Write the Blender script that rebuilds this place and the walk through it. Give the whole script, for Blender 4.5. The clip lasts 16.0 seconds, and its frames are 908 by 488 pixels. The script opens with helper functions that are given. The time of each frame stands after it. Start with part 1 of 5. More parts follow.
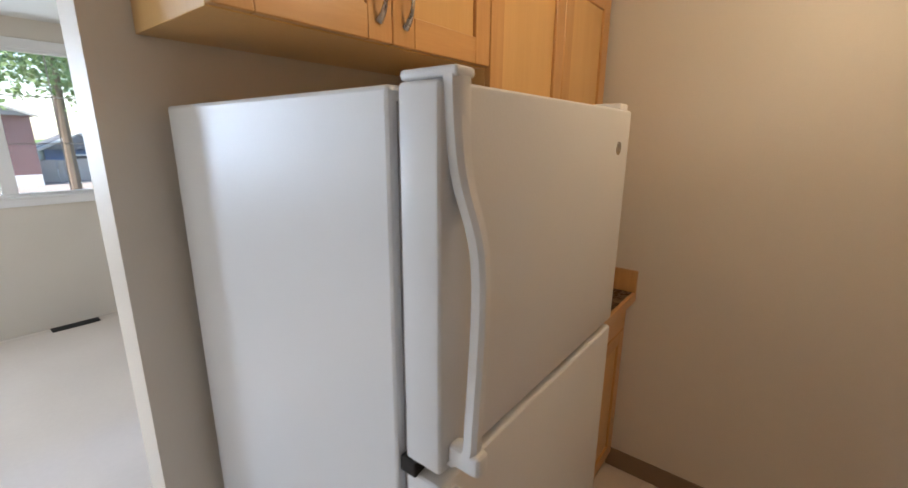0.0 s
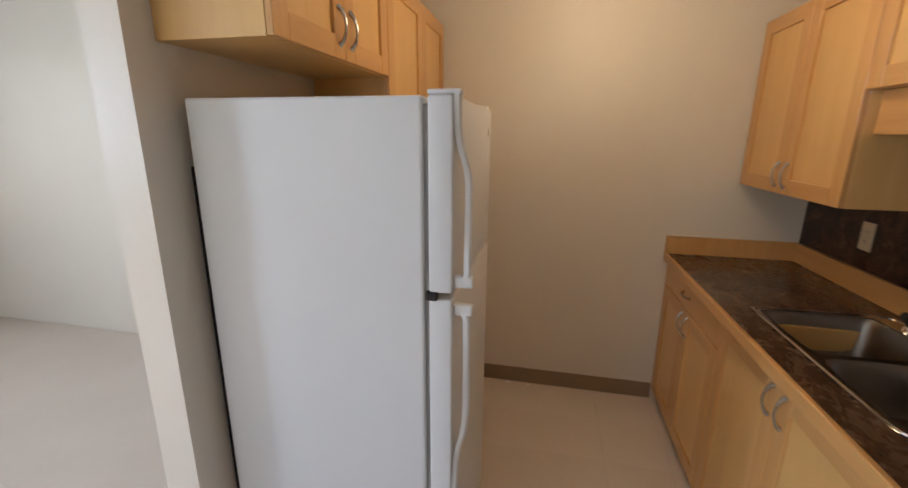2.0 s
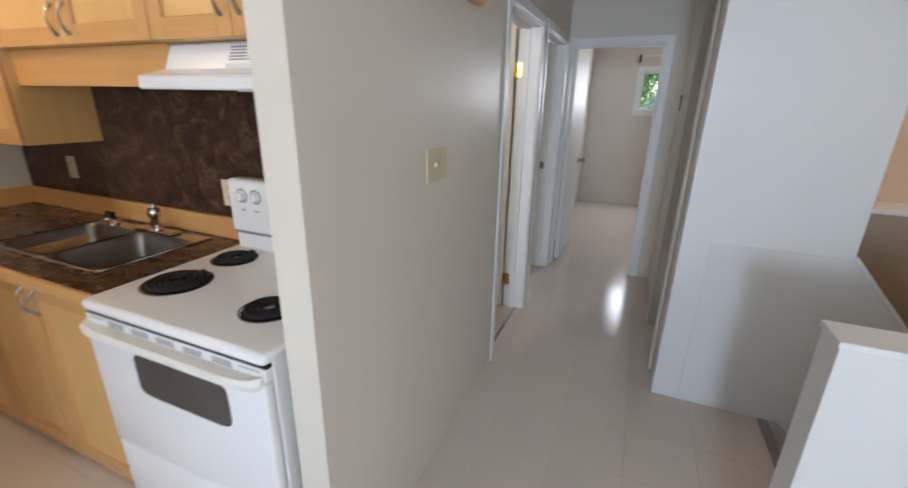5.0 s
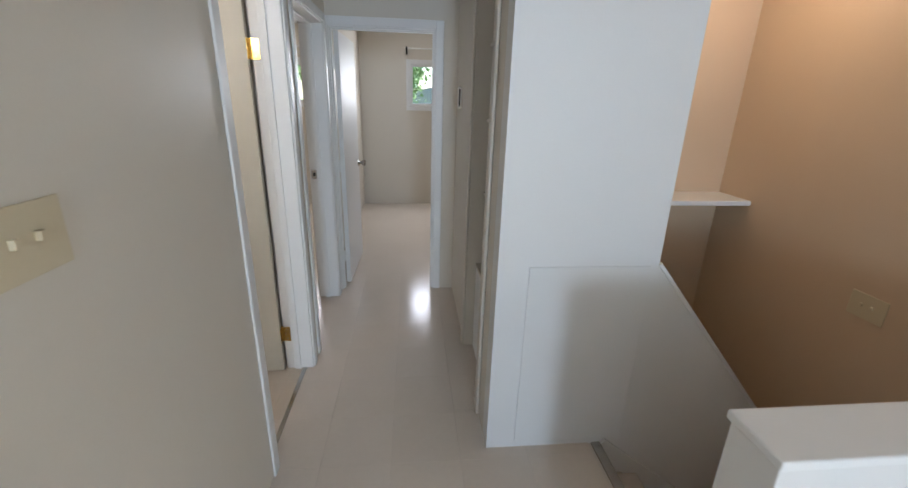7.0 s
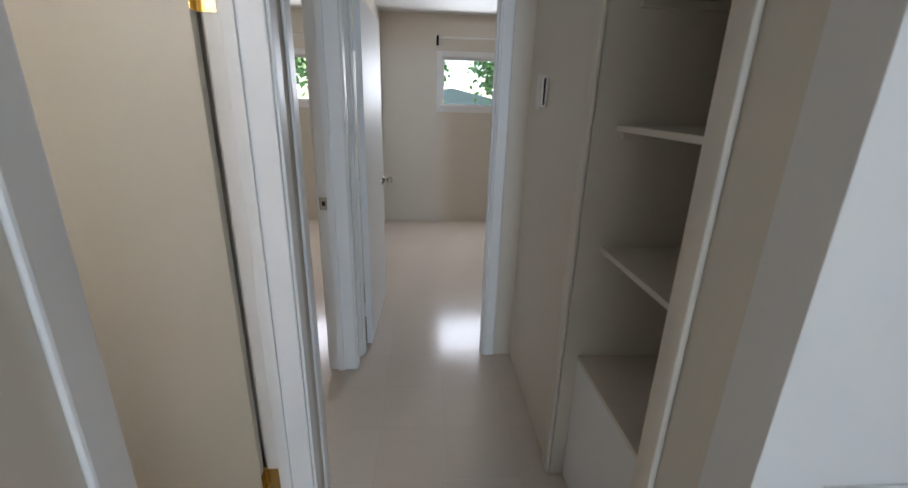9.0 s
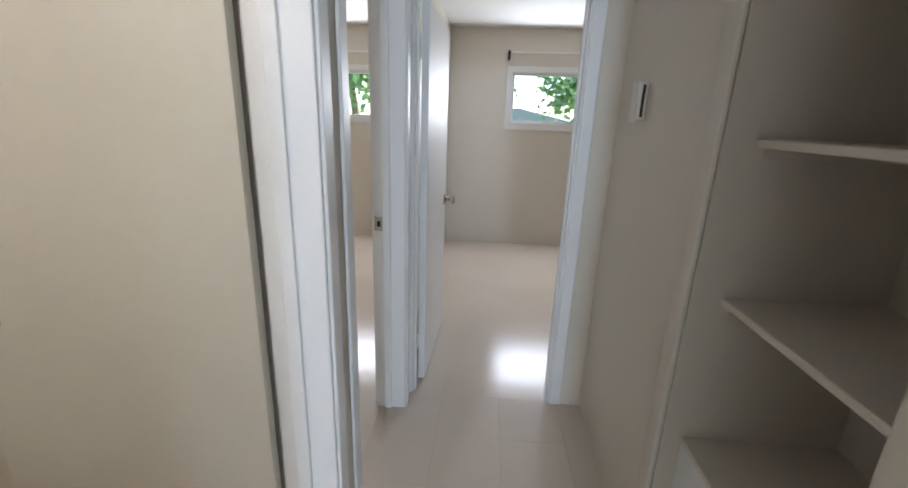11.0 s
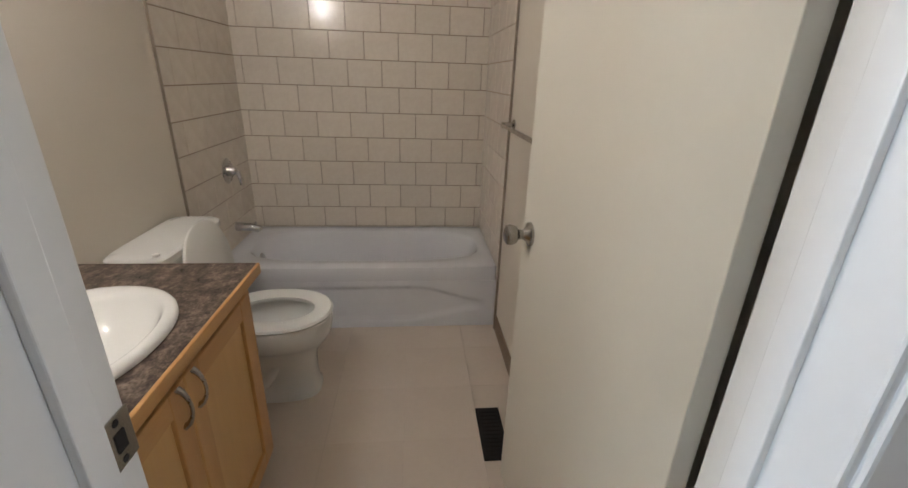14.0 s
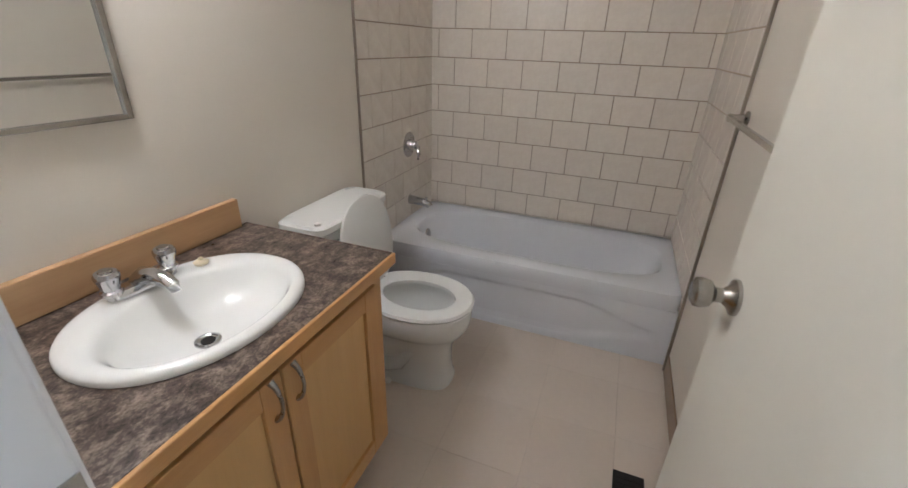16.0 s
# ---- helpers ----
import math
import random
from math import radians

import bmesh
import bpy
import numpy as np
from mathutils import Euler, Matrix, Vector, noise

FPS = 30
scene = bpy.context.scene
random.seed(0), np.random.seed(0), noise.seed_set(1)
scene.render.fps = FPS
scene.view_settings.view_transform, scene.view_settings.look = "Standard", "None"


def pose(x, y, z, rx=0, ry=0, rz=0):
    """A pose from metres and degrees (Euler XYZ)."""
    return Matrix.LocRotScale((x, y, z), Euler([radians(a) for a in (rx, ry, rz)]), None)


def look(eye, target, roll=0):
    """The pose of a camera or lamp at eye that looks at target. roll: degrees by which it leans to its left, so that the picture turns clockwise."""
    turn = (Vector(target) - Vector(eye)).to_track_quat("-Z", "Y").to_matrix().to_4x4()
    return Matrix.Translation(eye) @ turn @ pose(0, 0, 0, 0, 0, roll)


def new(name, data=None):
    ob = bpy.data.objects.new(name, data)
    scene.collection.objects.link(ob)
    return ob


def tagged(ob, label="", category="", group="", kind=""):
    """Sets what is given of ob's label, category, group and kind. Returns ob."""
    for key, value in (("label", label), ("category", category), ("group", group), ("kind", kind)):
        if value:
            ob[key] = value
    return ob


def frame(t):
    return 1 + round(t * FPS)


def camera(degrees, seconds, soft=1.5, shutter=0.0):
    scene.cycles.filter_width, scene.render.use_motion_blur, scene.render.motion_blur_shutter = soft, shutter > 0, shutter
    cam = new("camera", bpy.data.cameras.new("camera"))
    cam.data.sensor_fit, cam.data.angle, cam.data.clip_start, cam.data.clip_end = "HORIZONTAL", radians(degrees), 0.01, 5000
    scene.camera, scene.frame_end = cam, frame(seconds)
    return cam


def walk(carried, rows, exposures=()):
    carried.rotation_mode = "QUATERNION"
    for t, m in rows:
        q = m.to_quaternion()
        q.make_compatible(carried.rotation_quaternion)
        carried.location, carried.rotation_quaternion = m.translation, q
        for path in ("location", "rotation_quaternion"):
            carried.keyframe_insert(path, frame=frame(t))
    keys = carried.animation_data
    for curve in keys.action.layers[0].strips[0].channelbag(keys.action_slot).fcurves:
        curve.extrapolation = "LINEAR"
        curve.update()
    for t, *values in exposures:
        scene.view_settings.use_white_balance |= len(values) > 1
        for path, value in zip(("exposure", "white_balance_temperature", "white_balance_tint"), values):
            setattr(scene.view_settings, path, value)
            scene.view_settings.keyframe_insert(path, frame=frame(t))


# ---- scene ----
cam = camera(93.7, 16.0, soft=1.5, shutter=0.3)
PATH = [
    (0, (-1.218, -1.882, 1.563), (-2.418, -0.357, 1.078), 0.4),
    (0.5, (-1.244, -2.039, 1.570), (-2.314, -0.420, 1.086), 0.4),
    (1, (-1.275, -2.212, 1.556), (-2.183, -0.498, 1.071), 0.4),
    (1.5, (-1.276, -2.346, 1.545), (-1.980, -0.539, 1.055), 0.5),
    (2, (-1.286, -2.481, 1.533), (-1.701, -0.588, 1.039), 0.4),
    (2.5, (-1.337, -2.641, 1.529), (-1.353, -0.704, 1.030), 0.4),
    (3, (-1.381, -2.808, 1.524), (-0.940, -0.928, 1.004), 0.3),
    (3.5, (-1.389, -2.961, 1.511), (-0.486, -1.265, 0.954), 0.4),
    (4, (-1.415, -3.130, 1.498), (-0.128, -1.721, 0.906), 0.5),
    (4.5, (-1.406, -3.216, 1.495), (0.168, -2.151, 0.873), 1.0),
    (5, (-1.311, -3.222, 1.522), (0.437, -2.493, 0.880), 1.1),
    (5.2, (-1.242, -3.200, 1.524), (0.552, -2.601, 0.880), 1.2),
    (7.3, (-0.427, -3.131, 1.519), (1.451, -3.357, 0.872), 1.7),
    (7.5, (-0.313, -3.115, 1.514), (1.565, -3.343, 0.866), 1.7),
    (8, (-0.022, -3.068, 1.502), (1.856, -3.288, 0.849), 1.6),
    (8.5, (0.239, -2.991, 1.489), (2.123, -3.170, 0.842), 1.6),
    (8.7, (0.339, -2.972, 1.486), (2.225, -3.133, 0.841), 1.6),
    (10.8, (0.699, -2.924, 1.467), (2.620, -2.857, 0.913), 2.4),
    (11, (0.728, -2.930, 1.447), (2.641, -2.790, 0.882), 2.0),
    (11.5, (0.783, -2.952, 1.377), (2.635, -2.446, 0.817), 1.6),
    (12, (0.855, -2.922, 1.345), (2.502, -1.936, 0.780), 1.6),
    (12.5, (0.949, -2.819, 1.347), (2.293, -1.458, 0.761), 2.0),
    (13, (1.015, -2.772, 1.339), (1.972, -1.136, 0.703), 2.1),
    (13.5, (1.115, -2.808, 1.335), (1.657, -1.011, 0.653), 2.0),
    (14, (1.240, -2.821, 1.339), (1.424, -0.967, 0.611), 1.9),
    (14.5, (1.300, -2.769, 1.347), (1.218, -0.921, 0.587), 1.9),
    (15, (1.314, -2.714, 1.335), (0.998, -0.906, 0.541), 1.9),
    (15.5, (1.315, -2.641, 1.332), (0.816, -0.890, 0.505), 1.8),
    (16, (1.309, -2.542, 1.342), (0.677, -0.846, 0.491), 1.8),
]
EXPOSURES = [(0, 1.84, 6600, 19), (1, 1.69, 6650, 19), (2, 1.78, 6750, 20), (3, 2.06, 6800, 20), (4, 2.16, 6470, 16), (5, 2.16, 6390, 16), (7.5, 2.29, 6440, 14), (8, 2.27, 6420, 14), (8.7, 2.05, 6350, 14), (11, 2.49, 6300, 14), (12.5, 2.40, 6340, 14), (14, 2.59, 6350, 14), (15.5, 2.83, 5950, 13), (16, 2.89, 5750, 13)]
walk(cam, [(t, look(eye, target, roll)) for t, eye, target, roll in PATH], EXPOSURES)

# ---- world and light ----
world = bpy.data.worlds.new("sky_world")
scene.world = world
world.use_nodes = True
wn = world.node_tree
bg = wn.nodes["Background"]
sky = wn.nodes.new("ShaderNodeTexSky")
sky.sky_type = "NISHITA"
sky.sun_disc = False
sky.sun_elevation = radians(42)
sky.sun_rotation = radians(173)
sky.air_density, sky.dust_density = 1.0, 0.8
wn.links.new(sky.outputs[0], bg.inputs[0])
bg.inputs[1].default_value = 0.15


def area_lamp(name, m, sx, sy, power, colour):
    lamp = bpy.data.lights.new(name, "AREA")
    lamp.shape, lamp.size, lamp.size_y, lamp.energy, lamp.color = "RECTANGLE", sx, sy, power, colour
    ob = new(name, lamp)
    ob.matrix_world = m
    return ob


DAY = (0.71, 0.85, 1.0)
sun_data = bpy.data.lights.new("sun", "SUN")
sun_data.energy, sun_data.angle, sun_data.color = 3.8, radians(12), (1.0, 0.95, 0.88)
sun_ob = new("sun", sun_data)
sun_ob.matrix_world = look((0, 0, 20), (-1.2, 10.0, 11.5))
area_lamp("window_light_dining", look((-5.80, -1.43, 1.64), (0, -1.43, 1.4)), 1.8, 1.0, 2.6, DAY)
area_lamp("window_light_living", look((-5.80, -3.62, 1.68), (0, -3.62, 1.30)), 0.62, 0.85, 25, (0.58, 0.78, 1.0))
# fill lamp at an unseen south window, added to light the fridge side
area_lamp("added_light_south", look((-3.6, -5.17, 1.60), (-3.0, 0, 1.2)), 1.5, 1.0, 4.2, (0.96, 0.96, 0.95))
area_lamp("window_light_bedroom", look((5.74, -3.585, 1.69), (0, -3.585, 1.2)), 0.85, 0.52, 5.5, (0.86, 0.92, 1.0))
area_lamp("window_light_spare", look((5.74, -1.3, 1.68), (0, -1.3, 1.2)), 0.85, 0.5, 5.4, (0.92, 0.95, 1.0))


def point_lamp(name, place, power, colour, radius):
    lamp = bpy.data.lights.new(name, "POINT")
    lamp.energy, lamp.color, lamp.shadow_soft_size = power, colour, radius
    ob = new(name, lamp)
    ob.location = place
    return ob


WARM = (1.0, 0.785, 0.47)
point_lamp("kitchen_bulb", (-1.1, -0.85, 2.20), 3.45, WARM, 0.16)
point_lamp("vanity_bulb", (0.36, -2.02, 1.93), 2.45, (1.0, 0.96, 0.91), 0.06)
# bulb of an unseen entry light, added to warm the stairwell
point_lamp("added_entry_bulb", (1.45, -4.75, 2.20), 1.05, (1.0, 0.76, 0.52), 0.10)


# ---- materials ----
def material(name, a, b=None, rough=0.5, scale=6.0, fine=90.0, bump=0.02, metal=0.0, coat=0.0, stretch=(1, 1, 1), spread=0.0, rough_var=0.08, spec=0.5, mix_lo=0.35, mix_hi=0.65):
    m = bpy.data.materials.new(name)
    m.use_nodes = True
    nt = m.node_tree
    p = nt.nodes["Principled BSDF"]
    b = b or tuple(c * 0.9 for c in a)
    tc = nt.nodes.new("ShaderNodeTexCoord")
    mp = nt.nodes.new("ShaderNodeMapping")
    mp.inputs["Scale"].default_value = stretch
    nt.links.new(tc.outputs["Object"], mp.inputs["Vector"])
    n1 = nt.nodes.new("ShaderNodeTexNoise")
    n1.inputs["Scale"].default_value, n1.inputs["Detail"].default_value = scale, 6
    n2 = nt.nodes.new("ShaderNodeTexNoise")
    n2.inputs["Scale"].default_value, n2.inputs["Detail"].default_value = fine, 3
    for n in (n1, n2):
        nt.links.new(mp.outputs[0], n.inputs["Vector"])
    add = nt.nodes.new("ShaderNodeMix")
    add.data_type = "FLOAT"
    add.inputs[0].default_value = 0.3
    nt.links.new(n1.outputs[0], add.inputs[2])
    nt.links.new(n2.outputs[0], add.inputs[3])
    ramp = nt.nodes.new("ShaderNodeValToRGB")
    e = ramp.color_ramp.elements
    e[0].position, e[1].position = mix_lo, mix_hi
    e[0].color, e[1].color = (*b, 1), (*a, 1)
    nt.links.new(add.outputs[0], ramp.inputs[0])
    colour = ramp.outputs[0]
    if spread:
        info = nt.nodes.new("ShaderNodeObjectInfo")
        hsv = nt.nodes.new("ShaderNodeHueSaturation")
        mr = nt.nodes.new("ShaderNodeMapRange")
        mr.inputs["To Min"].default_value, mr.inputs["To Max"].default_value = 1 - spread, 1 + spread
        nt.links.new(info.outputs["Random"], mr.inputs["Value"])
        nt.links.new(mr.outputs[0], hsv.inputs["Value"])
        nt.links.new(colour, hsv.inputs["Color"])
        colour = hsv.outputs[0]
    nt.links.new(colour, p.inputs["Base Color"])
    rr = nt.nodes.new("ShaderNodeMapRange")
    rr.inputs["To Min"].default_value, rr.inputs["To Max"].default_value = max(0.02, rough - rough_var), rough + rough_var
    nt.links.new(n1.outputs[0], rr.inputs["Value"])
    nt.links.new(rr.outputs[0], p.inputs["Roughness"])
    p.inputs["Metallic"].default_value = metal
    p.inputs["Coat Weight"].default_value = coat
    p.inputs["Coat Roughness"].default_value = 0.08
    p.inputs["Specular IOR Level"].default_value = spec
    if bump:
        bp = nt.nodes.new("ShaderNodeBump")
        bp.inputs["Strength"].default_value, bp.inputs["Distance"].default_value = bump, 0.01
        nt.links.new(add.outputs[0], bp.inputs["Height"])
        nt.links.new(bp.outputs[0], p.inputs["Normal"])
    return m


def glow(name, colour, strength):
    m = bpy.data.materials.new(name)
    m.use_nodes = True
    p = m.node_tree.nodes["Principled BSDF"]
    p.inputs["Base Color"].default_value = (0.8, 0.8, 0.78, 1)
    p.inputs["Emission Color"].default_value = (*colour, 1)
    p.inputs["Emission Strength"].default_value = strength
    return m


def glass_material():
    m = bpy.data.materials.new("window_glass")
    m.use_nodes = True
    nt = m.node_tree
    p = nt.nodes["Principled BSDF"]
    out = nt.nodes["Material Output"]
    tr = nt.nodes.new("ShaderNodeBsdfTransparent")
    tr.inputs[0].default_value = (0.93, 0.96, 0.96, 1)
    p.inputs["Roughness"].default_value = 0.02
    p.inputs["Base Color"].default_value = (0.9, 0.95, 0.95, 1)
    fr = nt.nodes.new("ShaderNodeFresnel")
    mx = nt.nodes.new("ShaderNodeMixShader")
    nt.links.new(fr.outputs[0], mx.inputs[0])
    nt.links.new(tr.outputs[0], mx.inputs[1])
    nt.links.new(p.outputs[0], mx.inputs[2])
    nt.links.new(mx.outputs[0], out.inputs[0])
    return m


PAINT = material("wall_paint", (0.70, 0.645, 0.56), (0.675, 0.62, 0.535), 0.42, 1.6, 160, 0.012, spec=0.4)
PAINT_STAIR = material("stair_wall_paint", (0.77, 0.765, 0.75), (0.745, 0.74, 0.725), 0.45, 1.6, 160, 0.03)
# off-white wall paint with warm lamplight mixed into its colour
PAINT_WARM_LIT = material("warm_lit_wall_paint", (0.66, 0.50, 0.35), (0.63, 0.47, 0.32), 0.5, 1.6, 160, 0.03)
CEIL = material("ceiling_paint", (0.76, 0.75, 0.72), (0.72, 0.71, 0.68), 0.8, 3, 60, 0.25)
TRIM = material("white_trim_paint", (0.80, 0.80, 0.79), (0.785, 0.785, 0.775), 0.40, 3, 60, 0.003, rough_var=0.03)
DOOR = material("cream_door_paint", (0.67, 0.64, 0.56), (0.655, 0.625, 0.545), 0.42, 2, 80, 0.004, rough_var=0.04)
DOOR_WHITE = material("white_door_paint", (0.80, 0.80, 0.79), (0.785, 0.785, 0.775), 0.5, 2, 80, 0.004, rough_var=0.04)
def mottled(name, dark, mid, light, scale, rough, stretch=(1, 1, 1), spec=0.4, cuts=(0.36, 0.50, 0.66), warp=1.4):
    """A printed laminate: warped flakes of three tones with a fine grain over them."""
    m = material(name, mid, dark, rough, scale, scale * 6, 0.004, stretch=stretch, spec=spec)
    nt = m.node_tree
    n1, n2 = [n for n in nt.nodes if n.type == "TEX_NOISE"]
    n1.inputs["Detail"].default_value, n1.inputs["Roughness"].default_value, n1.inputs["Distortion"].default_value = 9, 0.68, warp
    n2.inputs["Distortion"].default_value = 0.6
    e = [n for n in nt.nodes if n.type == "VALTORGB"][0].color_ramp.elements
    e[0].position, e[1].position = cuts[0], cuts[2]
    e[0].color, e[1].color = (*dark, 1), (*light, 1)
    k = e.new(cuts[1])
    k.color = (*mid, 1)
    return m


FLOOR = material("vinyl_tile", (0.655, 0.572, 0.49), (0.62, 0.538, 0.458), 0.16, 2.2, 38, 0.022, spread=0.012, rough_var=0.07, spec=0.24)
SLAB = material("tile_joint", (0.61, 0.535, 0.455), None, 0.5, 9, 60)
COVE = material("brown_rubber_base", (0.27, 0.185, 0.12), (0.24, 0.165, 0.105), 0.45, 5, 80)
MAPLE = material("maple_frame", (0.62, 0.345, 0.128), (0.55, 0.288, 0.098), 0.32, 3.5, 26, 0.02, coat=0.15, stretch=(8, 8, 0.6))
MAPLE_H = material("maple_rail", (0.62, 0.345, 0.128), (0.55, 0.288, 0.098), 0.32, 3.5, 26, 0.02, coat=0.15, stretch=(8, 0.6, 8))
MAPLE_DARK = material("stained_maple_edge", (0.52, 0.325, 0.165), (0.45, 0.27, 0.128), 0.36, 3.5, 26, 0.02, stretch=(8, 0.6, 8))
PANEL = material("maple_panel", (0.70, 0.435, 0.17), (0.645, 0.38, 0.138), 0.32, 3.0, 22, 0.02, coat=0.15, stretch=(6, 6, 0.45))
COUNTER = mottled("brown_laminate", (0.036, 0.018, 0.010), (0.078, 0.041, 0.022), (0.140, 0.080, 0.044), 15, 0.27, stretch=(1, 0.55, 1))
SPLASH = mottled("dark_brown_splash", (0.022, 0.010, 0.007), (0.060, 0.031, 0.019), (0.185, 0.110, 0.068), 11, 0.40, spec=0.3, cuts=(0.40, 0.53, 0.68), warp=0.8)
VANITY_TOP = mottled("mottled_laminate", (0.030, 0.020, 0.016), (0.105, 0.076, 0.060), (0.32, 0.255, 0.205), 27, 0.30, stretch=(1, 0.75, 1), cuts=(0.40, 0.50, 0.64), warp=0.45)
ENAMEL = material("white_enamel", (0.80, 0.80, 0.80), (0.78, 0.78, 0.785), 0.16, 3, 220, 0.006, rough_var=0.04)
FRIDGE = material("white_fridge_enamel", (0.635, 0.64, 0.645), (0.62, 0.625, 0.63), 0.40, 5, 240, 0.075, rough_var=0.05, spec=0.3)
PLASTIC = material("white_plastic", (0.78, 0.77, 0.73), (0.75, 0.74, 0.70), 0.35, 5, 90)
IVORY = material("ivory_plastic", (0.66, 0.57, 0.40), (0.63, 0.54, 0.37), 0.35, 5, 90)
GASKET = material("grey_gasket", (0.30, 0.29, 0.28), None, 0.6, 8, 60)
BLACK = material("black_metal", (0.018, 0.017, 0.017), (0.022, 0.02, 0.019), 0.65, 10, 90, spec=0.2)
DARKGLASS = material("oven_glass", (0.075, 0.07, 0.068), (0.06, 0.055, 0.053), 0.12, 4, 60, 0)
CHROME = material("chrome", (0.58, 0.58, 0.59), (0.52, 0.52, 0.53), 0.10, 8, 90, 0, metal=1.0, rough_var=0.04)
NICKEL = material("brushed_nickel", (0.50, 0.48, 0.45), (0.42, 0.40, 0.37), 0.24, 10, 120, 0.01, metal=1.0)
# rim and bowl steel split bright and dark to stand in for reflections
RIM_STEEL = material("polished_steel", (0.56, 0.54, 0.51), (0.50, 0.48, 0.45), 0.14, 12, 160, 0, metal=1.0, rough_var=0.03)
STEEL = material("darkened_steel", (0.25, 0.23, 0.21), (0.20, 0.185, 0.17), 0.30, 12, 160, 0, metal=1.0, rough_var=0.03)
BRONZE = material("dull_bronze", (0.34, 0.29, 0.24), (0.27, 0.225, 0.18), 0.45, 10, 90, 0.01, metal=0.7)
BRASS = material("brass", (0.72, 0.50, 0.16), (0.60, 0.40, 0.12), 0.25, 10, 90, 0, metal=1.0)
PORCELAIN = material("porcelain", (0.80, 0.80, 0.77), (0.785, 0.785, 0.755), 0.10, 3, 60, 0, rough_var=0.03)
TUB = material("bluish_tub_enamel", (0.735, 0.75, 0.785), (0.715, 0.73, 0.77), 0.10, 3, 60, 0, rough_var=0.04)
TILE = material("beige_glazed_tile", (0.78, 0.715, 0.63), (0.715, 0.645, 0.56), 0.16, 14, 60, 0.015, spread=0.035, rough_var=0.05)
GROUT = material("brown_grout", (0.34, 0.265, 0.195), (0.28, 0.21, 0.15), 0.8, 20, 90, 0.1)
MIRROR = material("mirror_silver", (0.86, 0.88, 0.87), (0.86, 0.88, 0.87), 0.02, 2, 4, 0, metal=1.0, rough_var=0.0)
GLASS = glass_material()
LAMP_GLASS = glow("lamp_glass", (1.0, 0.90, 0.78), 0.9)
GRASS = material("grass", (0.13, 0.24, 0.05), (0.08, 0.16, 0.03), 0.9, 3, 40, 0.4)
GRAVEL = material("gravel_drive", (0.36, 0.31, 0.27), (0.28, 0.24, 0.21), 0.9, 2, 60, 0.3)
LEAF = material("leaves", (0.19, 0.29, 0.12), (0.12, 0.20, 0.07), 0.6, 3, 20, 0.1)
BARK = material("bark", (0.15, 0.11, 0.08), (0.10, 0.07, 0.05), 0.9, 8, 60, 0.5)
BROWN_SIDING = material("brown_siding", (0.22, 0.12, 0.12), (0.18, 0.10, 0.10), 0.7, 4, 60, 0.1)
RED_SIDING = material("red_siding", (0.40, 0.16, 0.15), (0.35, 0.14, 0.13), 0.7, 4, 60, 0.1)
ROOFING = material("grey_roofing", (0.22, 0.22, 0.23), (0.16, 0.16, 0.17), 0.85, 6, 60, 0.2)
BLUE_PAINT = material("blue_paint", (0.13, 0.20, 0.36), None, 0.6, 4, 60)
FENCE_GREY = material("weathered_fence", (0.36, 0.35, 0.34), (0.28, 0.27, 0.26), 0.85, 4, 50, 0.2)


# ---- mesh helpers ----
BASE = {}
FLAT = set()


def box(bm, x0, x1, y0, y1, z0, z1):
    m = Matrix.LocRotScale(((x0 + x1) / 2, (y0 + y1) / 2, (z0 + z1) / 2), None, (abs(x1 - x0), abs(y1 - y0), abs(z1 - z0)))
    return bmesh.ops.create_cube(bm, size=1.0, matrix=m)["verts"]


def block(x0, x1, y0, y1, z0, z1, r=0.0, seg=2):
    """A bevelled box."""
    bm = bmesh.new()
    box(bm, x0, x1, y0, y1, z0, z1)
    if r:
        bmesh.ops.bevel(bm, geom=bm.edges[:], offset=r, segments=seg, affect="EDGES", profile=0.5)
    FLAT.add(id(bm))
    return bm


def tube(points, radius, sides=10, closed=False):
    """A round bar along points; radius may be one number or one a point."""
    bm = bmesh.new()
    pts = [Vector(p) for p in points]
    rings = []
    for i, p in enumerate(pts):
        d = (pts[min(i + 1, len(pts) - 1)] - pts[max(i - 1, 0)]).normalized()
        up = Vector((0, 0, 1)) if abs(d.z) < 0.95 else Vector((0, 1, 0))
        u = d.cross(up).normalized()
        v = u.cross(d)
        r = radius[i] if isinstance(radius, (list, tuple)) else radius
        rings.append([bm.verts.new(p + r * (math.cos(a) * u + math.sin(a) * v)) for a in [k * math.tau / sides for k in range(sides)]])
    for a, b in zip(rings, rings[1:]):
        for k in range(sides):
            bm.faces.new((a[k], a[(k + 1) % sides], b[(k + 1) % sides], b[k]))
    bm.faces.new(rings[0][::-1])
    bm.faces.new(rings[-1])
    bmesh.ops.recalc_face_normals(bm, faces=bm.faces[:])
    return bm


